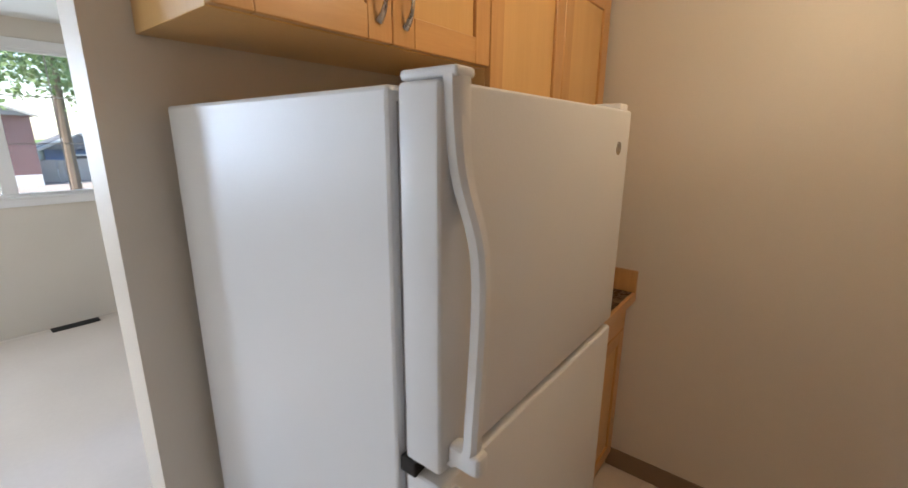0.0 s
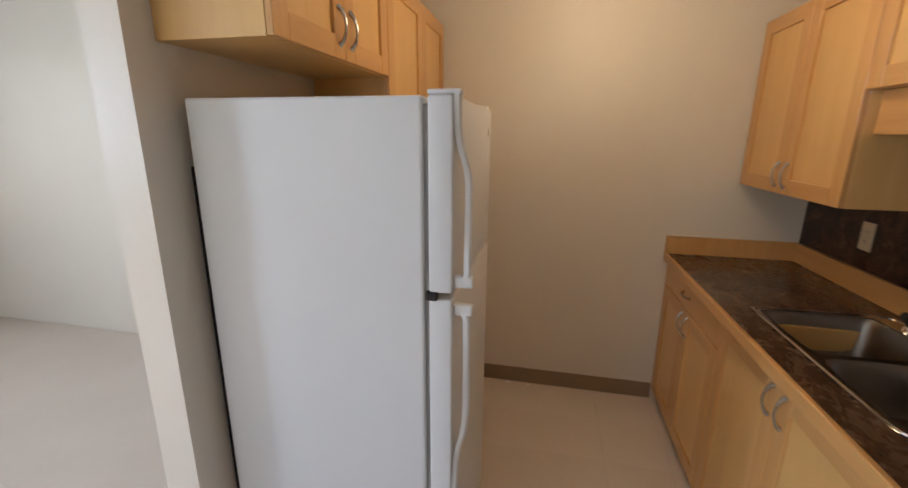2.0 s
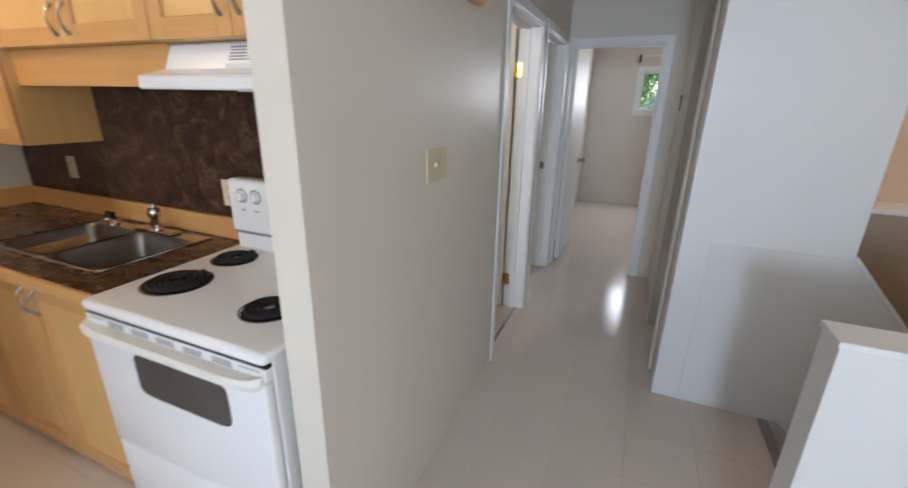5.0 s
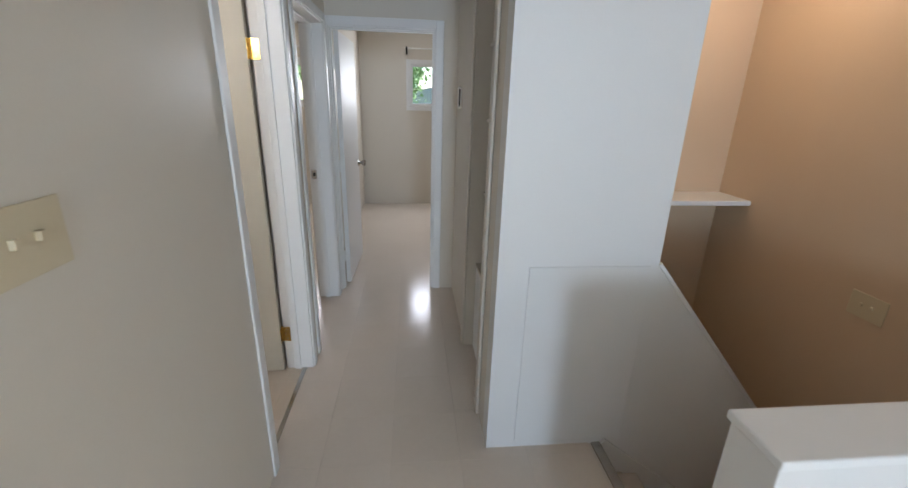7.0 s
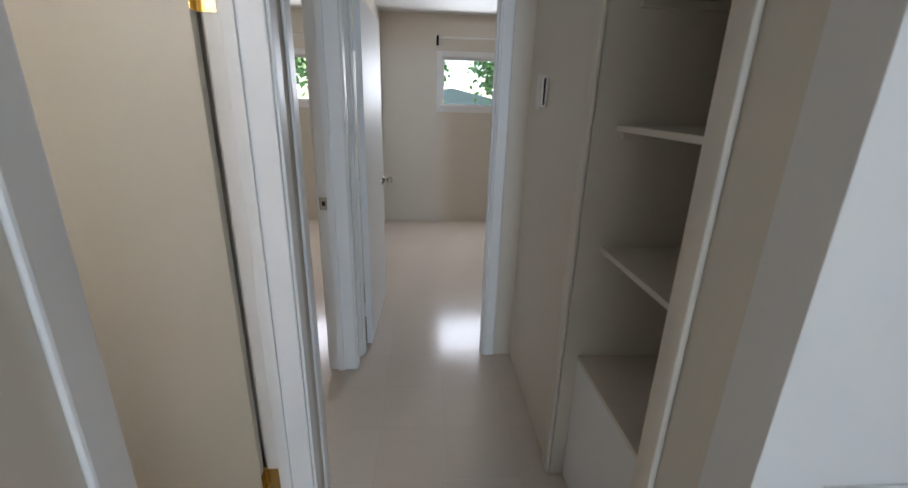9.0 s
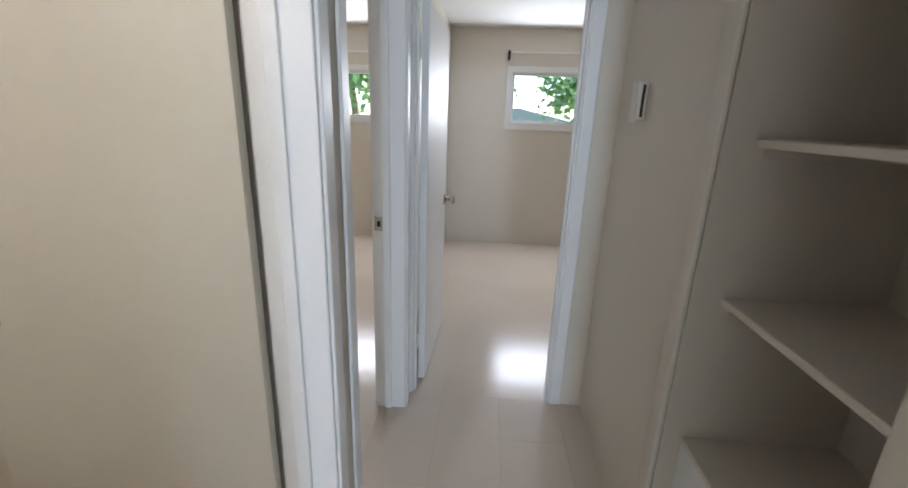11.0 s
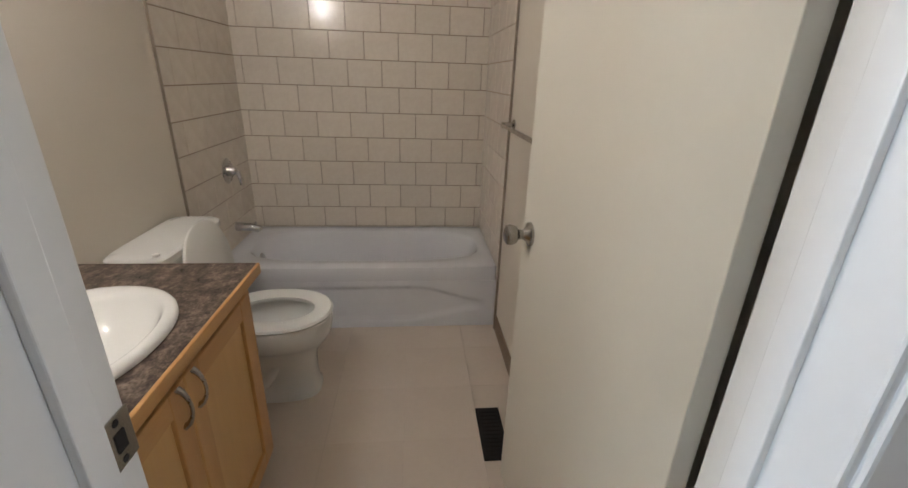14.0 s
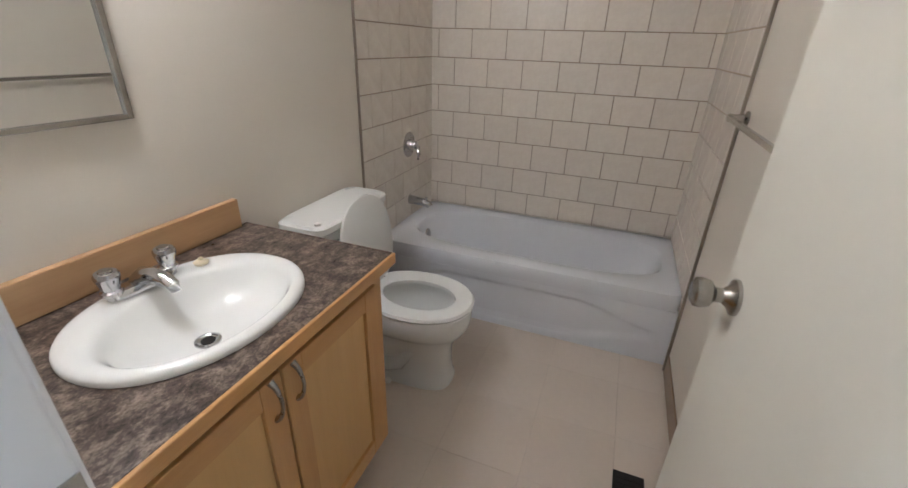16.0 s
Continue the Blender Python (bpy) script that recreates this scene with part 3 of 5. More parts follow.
# access panel on the stair wall
pan = thing("access_panel", (0.953, -3.70, 0.03), "thin white access panel flush on the stair wall", "panel", kind="structure")
part("board", block(0.947, 0.9535, -4.12, -3.612, 0.035, 0.898, 0.002), PAINT_STAIR, pan)

# linen niche
niche = thing("linen_shelves", (1.55, -3.55, 0), "built-in painted linen shelves, empty", "shelves", kind="structure")
part("side_panel", block(1.236, 1.25, -3.969, -3.4845, 0.0, 2.1, 0.001), PAINT, niche)
part("side_panel", block(1.82, 1.879, -3.969, -3.4845, 0.0, 2.1, 0.001), PAINT, niche)
part("front_board", block(1.25, 1.82, -3.555, -3.54, 0.0, 0.56, 0.002), TRIM, niche)
part("shelf", block(1.25, 1.82, -3.969, -3.535, 0.56, 0.578, 0.003), PAINT, niche)
for z in (1.02, 1.425, 1.80):
    part("shelf", block(1.25, 1.82, -3.969, -3.56, z - 0.02, z, 0.003), PAINT, niche)
    part("cleat", block(1.808, 1.8205, -3.95, -3.58, z - 0.045, z - 0.021, 0.002), PAINT, niche)
part("casing", block(1.172, 1.238, -3.484, -3.468, 0.0, 2.14, 0.006, 3), PAINT, niche)
part("casing", block(1.822, 1.89, -3.484, -3.468, 0.0, 2.14, 0.006, 3), PAINT, niche)
part("head_casing", block(1.172, 1.89, -3.484, -3.467, 2.141, 2.20, 0.006), PAINT, niche)
solid("wall_over_linen", wall_mesh("x", 1.235, 1.90, -3.585, -3.485, 2.10, CH), PAINT, "off-white wall above the linen shelves", "wall", smooth=False)
solid("wall_linen_side", wall_mesh("y", -3.97, -3.585, 1.90, 2.05, -0.004, CH), PAINT, "off-white side wall of the linen shelves", "wall", smooth=False)

# entry ledge and stairs
ledge = thing("ledge", (1.9, -5.0, 0.97), "pale ledge board on the warm-lit entry wall", "ledge", kind="structure")
part("board", block(1.76, 2.049, -5.199, -4.06, 0.955, 0.985, 0.005), TRIM, ledge)
stairs = thing("staircase", (0.5, -4.6, -1.0), "carpeted beige stairs going down to the entry", "stairs", kind="structure")
for i in range(5):
    part("step", block(0.03, 0.952, -4.0 - 0.24 * (i + 1), -4.0 - 0.24 * i + 0.02, -1.2, -0.19 * (i + 1), 0.006), FLOOR, stairs)
part("nosing", block(0.03, 0.952, -4.03, -3.985, -0.03, 0.006, 0.004), NICKEL, stairs, "metal edge strip on the top step")
part("stringer", (lambda bm: (box(bm, 0.94, 0.9525, -0.75, 0.0, -0.06, 0.03), bm.transform(Matrix.Translation((0, -4.03, 0.0)) @ Matrix.Rotation(math.atan2(0.19, 0.24), 4, "X")), bm)[2])(bmesh.new()), TRIM, stairs)
solid("landing", block(1.055, 2.05, -5.2, -4.06, -1.25, -1.15), SLAB, "entry floor below the stairs", "floor")

# floor registers


def register(name, x0, x1, y0, y1, label):
    r = thing(name, ((x0 + x1) / 2, (y0 + y1) / 2, 0), label, "floor vent", group="floor vents")
    part("frame", block(x0, x1, y0, y1, 0.0005, 0.005, 0.0015), BLACK, r)
    long_x = (x1 - x0) > (y1 - y0)
    n = 12
    for k in range(n):
        if long_x:
            u = x0 + 0.015 + (x1 - x0 - 0.03) * (k + 0.5) / n
            part("slat", block(u - 0.005, u + 0.005, y0 + 0.012, y1 - 0.012, 0.005, 0.0075, 0.0006), BLACK, r)
        else:
            u = y0 + 0.015 + (y1 - y0 - 0.03) * (k + 0.5) / n
            part("slat", block(x0 + 0.012, x1 - 0.012, u - 0.005, u + 0.005, 0.005, 0.0075, 0.0006), BLACK, r)


register("floor_vent", 1.498, 1.60, -1.648, -1.375, "black metal floor register beside the bathroom wall")
register("floor_vent", -5.845, -5.74, -1.40, -1.085, "black metal floor register under the window")


# ---- kitchen ----
def handle(parent, place, axis, s, length=0.10, reach=0.023, vertical=True, local=False, mat=NICKEL):
    """An arched bar pull on a face whose normal is axis times s."""
    x, y, z = place
    pts, rad = [], []
    for k in range(13):
        a = k / 12
        u = (a - 0.5) * length
        d = reach * math.sin(math.pi * a) ** 0.6
        h = (0, u) if vertical else (u, 0)
        pts.append((x + s * d, y + h[0], z + h[1]) if axis == "x" else (x + h[0], y + s * d, z + h[1]))
        rad.append(0.0088 - 0.0046 * math.sin(math.pi * a) ** 0.5)
    part("handle", tube(pts, rad, 8), mat, parent, "arched satin nickel handle", local=local)


def shaker_door(parent, x, s, y0, y1, z0, z1, handle_at=None, name="door", vertical=True, rail=0.062):
    """A framed door on a face that looks along x with the sign s."""
    g = 0.0015
    y0, y1, z0, z1 = y0 + g, y1 - g, z0 + g, z1 - g
    xa, xb = sorted((x, x + s * 0.019))
    pa, pb = sorted((x + s * 0.002, x + s * 0.009))
    d = part(name, block(pa, pb, y0 + rail - 0.006, y1 - rail + 0.006, z0 + rail - 0.006, z1 - rail + 0.006), PANEL, parent, "maple framed door")
    for c0, c1 in ((y0, y0 + rail), (y1 - rail, y1)):
        part("stile", block(xa, xb, c0, c1, z0, z1, 0.0018, 1), MAPLE, d)
    for c0, c1 in ((z0, z0 + rail), (z1 - rail, z1)):
        part("rail", block(xa, xb, y0 + rail + 0.0003, y1 - rail - 0.0003, c0, c1, 0.0018, 1), MAPLE_H, d)
    if handle_at:
        handle(d, (x + s * 0.0185, handle_at[0], handle_at[1]), "x", s, vertical=vertical)
    return d


def wall_cabinet(place_label, xw, s, depth, y0, y1, z0, z1, splits, handles):
    """A cabinet hung on a wall at xw, its front towards s."""
    c = thing("wall_cabinet", (xw + s * depth / 2, (y0 + y1) / 2, z0), place_label, "cabinet", group="wall cabinets")
    xa, xb = sorted((xw + s * 0.001, xw + s * (depth - 0.019)))
    part("body", block(xa, xb, y0 + 0.0008, y1 - 0.0008, z0, z1, 0.001, 1), PANEL, c)
    cuts = [y0, *splits, y1]
    for (c0, c1), h in zip(zip(cuts, cuts[1:]), handles):
        shaker_door(c, xw + s * (depth - 0.019), s, c0, c1, z0, z1, h)
    return c


wall_cabinet("maple wall cabinet over the fridge", -2.20, 1, 0.312, -1.58, -0.884, 1.742, 2.11, (-1.232,), ((-1.268, 1.83), (-1.196, 1.83)))
wall_cabinet("tall maple wall cabinet beside the fridge", -2.20, 1, 0.312, -0.882, -0.03, 1.30, 2.11, (-0.44,), ((-0.475, 1.37), (-0.405, 1.37)))
wall_cabinet("tall maple wall cabinet over the counter", 0.0, -1, 0.32, -0.80, -0.004, 1.30, 2.06, (-0.40,), ((-0.435, 1.38), (-0.365, 1.38)))
wall_cabinet("short maple wall cabinet over the sink", 0.0, -1, 0.32, -1.755, -0.802, 1.682, 2.06, (-1.30,), ((-1.338, 1.765), (-1.262, 1.765)))
wall_cabinet("short maple wall cabinet over the range hood", 0.0, -1, 0.32, -2.464, -1.757, 1.682, 2.06, (-2.11,), ((-2.148, 1.79), (-2.072, 1.79)))
val = thing("valance", (-0.263, -1.28, 1.545), "maple valance board under the wall cabinets", "valance")
part("board", block(-0.272, -0.254, -1.752, -0.803, 1.545, 1.681, 0.002), MAPLE_H, val)
part("cleat", block(-0.2535, -0.22, -1.752, -0.803, 1.655, 1.681, 0.002), MAPLE_H, val)
solid("splashback", block(-0.008, -0.0005, -2.464, -0.024, 1.01, 1.68, 0.001), SPLASH, "dark brown mottled laminate splashback", "splashback", kind="structure")

# base units on the stove side


def carcass(x0, x1, y0, y1, z0, z1, t=0.016):
    """An open-topped box with thin sides."""
    bm = bmesh.new()
    o = [(x0, y0), (x1, y0), (x1, y1), (x0, y1)]
    n = [(x0 + t, y0 + t), (x1 - t, y0 + t), (x1 - t, y1 - t), (x0 + t, y1 - t)]
    lay = [[bm.verts.new((x, y, z)) for x, y in ring] for ring, z in ((o, z0), (o, z1), (n, z1), (n, z0 + t))]
    for a, b in zip(lay, lay[1:]):
        for k in range(4):
            bm.faces.new((a[k], a[(k + 1) % 4], b[(k + 1) % 4], b[k]))
    bm.faces.new(lay[0])
    bm.faces.new(lay[3])
    bmesh.ops.recalc_face_normals(bm, faces=bm.faces[:])
    return bm


def base_cabinet(label, x_back, x_front, s, y0, y1, doors, drawers):
    c = thing("base_cabinet", ((x_back + x_front) / 2, (y0 + y1) / 2, 0), label, "cabinet", group="base cabinets")
    xa, xb = sorted((x_back + s * 0.002, x_front - s * 0.019))
    part("body", carcass(xa, xb, y0 + 0.0008, y1 - 0.0008, 0.07, 0.868), PANEL, c, smooth=False)
    ka, kb = sorted((x_back + s * 0.03, x_front - s * 0.05))
    part("toe_kick", block(ka, kb, y0 + 0.001, y1 - 0.001, 0.0, 0.07), MAPLE_H, c)
    for d0, d1, z0, z1, h in doors:
        shaker_door(c, x_front - s * 0.019, s, d0, d1, z0, z1, h)
    for d0, d1, z0, z1, h in drawers:
        xa, xb = sorted((x_front - s * 0.019, x_front))
        d = part("drawer", block(xa, xb, d0 + 0.0015, d1 - 0.0015, z0, z1, 0.002, 1), MAPLE_H, c)
        handle(d, (x_front - s * 0.0005, h[0], h[1]), "x", s, vertical=False)


base_cabinet("maple base cabinet with a drawer and two doors", 0.0, -0.61, -1, -0.80, -0.004,
             [(-0.40, -0.004, 0.075, 0.735, (-0.365, 0.66)), (-0.80, -0.40, 0.075, 0.735, (-0.435, 0.66))], [(-0.80, -0.004, 0.74, 0.866, (-0.39, 0.805))])
base_cabinet("maple sink base cabinet with two doors", 0.0, -0.61, -1, -1.684, -0.802,
             [(-1.243, -0.802, 0.075, 0.866, (-1.208, 0.79)), (-1.684, -1.243, 0.075, 0.866, (-1.278, 0.79))], [])
base_cabinet("maple base cabinet between fridge and end wall", -2.20, -1.71, 1, -0.93, -0.004, [(-0.93, -0.47, 0.075, 0.735, (-0.50, 0.66)), (-0.47, -0.004, 0.075, 0.735, (-0.43, 0.66))], [(-0.93, -0.004, 0.74, 0.866, (-0.47, 0.805))])


def ring_between(name, outer, inner, z0, z1, mat, parent):
    """A flat slab with a rectangular hole."""
    bm = bmesh.new()

    def loop(r, z):
        return [bm.verts.new(p) for p in ((r[0], r[2], z), (r[1], r[2], z), (r[1], r[3], z), (r[0], r[3], z))]

    lay = [loop(outer, z1), loop(inner, z1), loop(inner, z0), loop(outer, z0)]
    for a, b in zip(lay, lay[1:] + lay[:1]):
        for k in range(4):
            bm.faces.new((a[k], a[(k + 1) % 4], b[(k + 1) % 4], b[k]))
    bmesh.ops.recalc_face_normals(bm, faces=bm.faces[:])
    return part(name, bm, mat, parent, smooth=False)


worktop = thing("worktop", (-0.32, -0.85, 0.87), "brown mottled laminate worktop with maple edging", "countertop")
ring_between("slab", (-0.617, -0.001, -1.684, -0.002), (-0.50, -0.075, -1.505, -0.79), 0.869, 0.91, COUNTER, worktop)
part("front_edge", block(-0.636, -0.617, -1.684, -0.002, 0.868, 0.912, 0.004), MAPLE_H, worktop, "maple front edge")
part("upstand", block(-0.020, -0.001, -1.684, -0.021, 0.9105, 1.008, 0.003), MAPLE_H, worktop, "maple upstand")
part("upstand", block(-0.634, -0.001, -0.0205, -0.001, 0.9105, 1.008, 0.003), MAPLE, worktop, "maple upstand")
side_top = thing("worktop", (-1.9, -0.46, 0.87), "brown laminate worktop with maple edging beside the fridge", "countertop")
part("slab", block(-2.199, -1.693, -0.93, -0.002, 0.869, 0.91, 0.001), COUNTER, side_top)
part("front_edge", block(-1.693, -1.676, -0.93, -0.002, 0.868, 0.912, 0.004), MAPLE_H, side_top, "maple front edge")
part("upstand", block(-2.199, -1.677, -0.0205, -0.001, 0.9105, 1.008, 0.003), MAPLE, side_top, "maple upstand")
part("upstand", block(-2.199, -2.18, -0.93, -0.021, 0.9105, 1.008, 0.003), MAPLE_H, side_top, "maple upstand")

# double sink
sink = thing("kitchen_sink", (-0.28, -1.15, 0.91), "double bowl stainless steel sink set in the worktop", "sink")
ring_between("rim", (-0.518, -0.055, -1.52, -0.775), (-0.495, -0.135, -1.497, -0.798), 0.911, 0.916, RIM_STEEL, sink)
bead = [(x, y, 0.9155) for x, y, _ in oval(-0.2865, -1.1475, 0, 0.229, 0.370, 72, 14)]
part("rim_bead", tube(bead + bead[:1], 0.0045, 8), RIM_STEEL, sink, "polished rolled edge")
part("divider", block(-0.495, -0.135, -1.1575, -1.1375, 0.905, 0.9155, 0.003), STEEL, sink)
for y0, y1 in ((-1.497, -1.1585), (-1.1365, -0.798)):
    cx, cy, rx, ry = -0.315, (y0 + y1) / 2, 0.181, (y1 - y0) / 2 + 0.001
    rings = [oval(cx, cy, 0.9166, rx + 0.006, ry + 0.005, 40, 9), oval(cx, cy, 0.9166, rx - 0.002, ry - 0.003, 40, 7), oval(cx, cy, 0.90, rx - 0.008, ry - 0.009, 40, 6), oval(cx, cy, 0.80, rx - 0.014, ry - 0.014, 40, 5.5), oval(cx, cy, 0.765, rx - 0.030, ry - 0.030, 40, 5), oval(cx, cy, 0.752, rx - 0.06, ry - 0.06, 40, 4), oval(cx, cy, 0.748, 0.045, 0.045, 40, 2)]
    bowl = part("bowl", loft(rings, cap0=False), STEEL, sink)
    part("drain", lathe((cx, cy, 0.7485), (0, 0, 1), [(0, 0.042), (0.002, 0.040), (0.0025, 0.03), (0.001, 0.02), (0.0015, 0.0)]), CHROME, bowl)
faucet = thing("kitchen_faucet", (-0.095, -1.215, 0.916), "chrome single lever kitchen faucet on the sink deck", "faucet")
part("deck_plate", block(-0.122, -0.068, -1.345, -1.085, 0.9165, 0.927, 0.005), CHROME, faucet)
part("body", lathe((-0.095, -1.215, 0.927), (0, 0, 1), [(0, 0.026), (0.02, 0.020), (0.05, 0.020), (0.06, 0.027), (0.085, 0.028), (0.097, 0.022), (0.102, 0.0)]), CHROME, faucet)
part("spout", tube([(-0.102, -1.223, 0.985), (-0.118, -1.25, 0.988), (-0.14, -1.288, 0.982), (-0.158, -1.318, 0.972)], [0.020, 0.017, 0.014, 0.014], 14), CHROME, faucet)
part("aerator", tube([(-0.155, -1.312, 0.974), (-0.156, -1.314, 0.955)], 0.011, 12), CHROME, faucet)
part("lever", tube([(-0.095, -1.215, 1.022), (-0.105, -1.229, 1.036), (-0.122, -1.256, 1.046)], [0.016, 0.011, 0.008], 10), CHROME, faucet)
spray = thing("sink_sprayer", (-0.095, -0.90, 0.916), "black side sprayer with chrome collar", "sprayer")
part("collar", lathe((-0.095, -0.90, 0.9165), (0, 0, 1), [(0, 0.022), (0.012, 0.018), (0.018, 0.013)]), CHROME, spray)
part("head", tube([(-0.095, -0.90, 0.93), (-0.10, -0.90, 0.96), (-0.125, -0.905, 0.972)], [0.012, 0.016, 0.014], 12), BLACK, spray)

# range hood
hood = thing("range_hood", (-0.2, -2.11, 1.54), "white metal range hood under the cabinet", "range hood")
hb = bmesh.new()
sec = [(-0.002, 1.680), (-0.252, 1.680), (-0.266, 1.672), (-0.293, 1.600), (-0.382, 1.577), (-0.388, 1.571), (-0.388, 1.541), (-0.383, 1.536), (-0.368, 1.536), (-0.358, 1.556), (-0.03, 1.556), (-0.02, 1.536), (-0.002, 1.536)]
hl = [[hb.verts.new((x, y, z)) for x, z in sec] for y in (-2.462, -1.760)]
hb.faces.new(hl[0])
hb.faces.new(hl[1][::-1])
for k in range(len(sec)):
    hb.faces.new((hl[0][k], hl[1][k], hl[1][(k + 1) % len(sec)], hl[0][(k + 1) % len(sec)]))
bmesh.ops.recalc_face_normals(hb, faces=hb.faces[:])
part("shell", hb, ENAMEL, hood, smooth=False)
for z in (1.662, 1.653, 1.644, 1.635, 1.626):
    xx = -0.266 - (1.672 - z) / 0.072 * 0.027
    for y0 in (-2.30, -2.225, -2.15, -2.075):
        part("vent_slot", block(xx - 0.002, xx + 0.004, y0 - 0.034, y0 + 0.034, z - 0.0022, z + 0.0022, 0.0008), GASKET, hood)
part("control_strip", block(-0.2935, -0.28, -2.32, -2.03, 1.600, 1.616, 0.003), PLASTIC, hood, "cream control strip")
part("filter", block(-0.35, -0.04, -2.42, -1.80, 1.550, 1.5555), STEEL, hood, "grey metal filter")
part("switch", block(-0.297, -0.288, -2.30, -2.26, 1.604, 1.612, 0.002), BLACK, hood)

# stove
stove = thing("stove", (-0.34, -2.068, 0), "white electric coil stove with oven", "stove")
SY0, SY1 = -2.446, -1.690
part("body", block(-0.63, -0.03, SY0 + 0.002, SY1 - 0.002, 0.05, 0.895, 0.004), ENAMEL, stove)
part("cooktop", block(-0.662, -0.03, SY0, SY1, 0.876, 0.916, 0.018, 5), ENAMEL, stove)
part("kick", block(-0.60, -0.06, SY0 + 0.02, SY1 - 0.02, 0.0, 0.06), BLACK, stove)
part("backguard", block(-0.105, -0.03, SY0 + 0.03, SY1 - 0.03, 0.99, 1.21, 0.018, 4), ENAMEL, stove)
part("guard_neck", block(-0.085, -0.03, SY0 + 0.034, SY1 - 0.034, 0.90, 0.995, 0.002), ENAMEL, stove)
part("guard_seam", block(-0.094, -0.084, SY0 + 0.034, SY1 - 0.034, 0.983, 0.990), GASKET, stove)
for y in (-1.800, -1.872, -2.264, -2.336):
    k = part("knob", lathe((-0.1045, y, 1.145), (-1, 0, 0), [(0, 0.022), (0.003, 0.022), (0.005, 0.019), (0.020, 0.016), (0.022, 0.0)]), ENAMEL, stove)
    part("dial_ring", lathe((-0.1046, y, 1.145), (-1, 0, 0), [(0, 0.029), (0.0012, 0.029), (0.0013, 0.0215)], 28), GASKET, k, "grey printed dial ring")
    part("grip", block(-0.133, -0.124, y - 0.004, y + 0.004, 1.127, 1.163, 0.002), ENAMEL, k)
    for a in range(10):
        t = math.radians(-140 + a * 31)
        part("dial_mark", block(-0.1062, -0.1048, y + 0.034 * math.sin(t) - 0.0016, y + 0.034 * math.sin(t) + 0.0016, 1.145 + 0.034 * math.cos(t) - 0.0016, 1.145 + 0.034 * math.cos(t) + 0.0016), GASKET, k)
    part("dial_text", block(-0.1062, -0.1048, y - 0.012, y + 0.012, 1.085, 1.090), GASKET, stove)
part("panel_text", block(-0.1062, -0.1048, -2.085, -2.04, 1.055, 1.062), GASKET, stove)


def burner(x, y, r):
    b = part("burner", lathe((x, y, 0.9155), (0, 0, 1), [(0.0, r * 1.12), (0.004, r * 1.12), (0.0045, r * 1.06), (0.001, r * 1.0), (0.0005, r * 0.3), (0.0005, 0.0)], 36), CHROME, stove, "chrome drip ring")
    part("drip_pan", lathe((x, y, 0.9162), (0, 0, 1), [(0, r * 1.03), (0.0012, r * 1.02), (0.0014, 0.0)], 32), BLACK, b, "black drip pan")
    turns = 4 if r > 0.09 else 3
    pts = []
    for k in range(turns * 26 + 1):
        a = k * math.tau / 26
        rr = 0.022 + (r * 0.97 - 0.022) * k / (turns * 26)
        pts.append((x + rr * math.cos(a), y + rr * math.sin(a), 0.926))
    part("coil", tube(pts, 0.0062 if r > 0.09 else 0.006, 6), BLACK, b, "black heating coil")
    part("coil_hub", lathe((x, y, 0.9185), (0, 0, 1), [(0, 0.016), (0.006, 0.016), (0.007, 0.0)], 16), NICKEL, b)


burner(-0.452, -1.850, 0.098)
burner(-0.205, -1.835, 0.078)
burner(-0.468, -2.275, 0.078)
burner(-0.220, -2.265, 0.098)
oven = part("oven_door", block(-0.664, -0.632, SY0 + 0.004, SY1 - 0.004, 0.385, 0.828, 0.010, 3), ENAMEL, stove, "white oven door")
glass_bm = bmesh.new()
outline = [(-2.105 + 0.194 * math.copysign(abs(math.cos(a)) ** 0.22, math.cos(a)), 0.7135 + 0.0735 * math.copysign(abs(math.sin(a)) ** 0.3, math.sin(a))) for a in [k * math.tau / 48 for k in range(48)]]
faces = [[glass_bm.verts.new((x, y, z)) for y, z in outline] for x in (-0.6662, -0.6630)]
glass_bm.faces.new(faces[0])
glass_bm.faces.new(faces[1][::-1])
for k in range(48):
    glass_bm.faces.new((faces[0][k], faces[1][k], faces[1][(k + 1) % 48], faces[0][(k + 1) % 48]))
bmesh.ops.recalc_face_normals(glass_bm, faces=glass_bm.faces[:])
part("oven_window", glass_bm, DARKGLASS, oven, "dark oven glass")
# a bar handle that bows out from the door's top corners
grip_bm = bmesh.new()
grip = []
for k in range(41):
    u = k / 40
    y = SY1 - 0.012 - u * (SY1 - SY0 - 0.024)
    d = 0.034 * (1 - abs(2 * u - 1) ** 9) ** 0.5
    h = 0.013 + 0.004 * abs(2 * u - 1) ** 6
    grip.append([grip_bm.verts.new(v) for v in ((-0.662, y, 0.831 - h), (-0.662 - d, y, 0.831 - h), (-0.669 - d, y, 0.833 - h * 0.5), (-0.669 - d, y, 0.836 + h * 0.4), (-0.662 - d, y, 0.834 + h), (-0.650 - d * 0.75, y, 0.834 + h * 0.8), (-0.646, y, 0.831 + h * 0.6))])
for r0, r1 in zip(grip, grip[1:]):
    for k in range(7):
        grip_bm.faces.new((r0[k], r0[(k + 1) % 7], r1[(k + 1) % 7], r1[k]))
grip_bm.faces.new(grip[0])
grip_bm.faces.new(grip[-1][::-1])
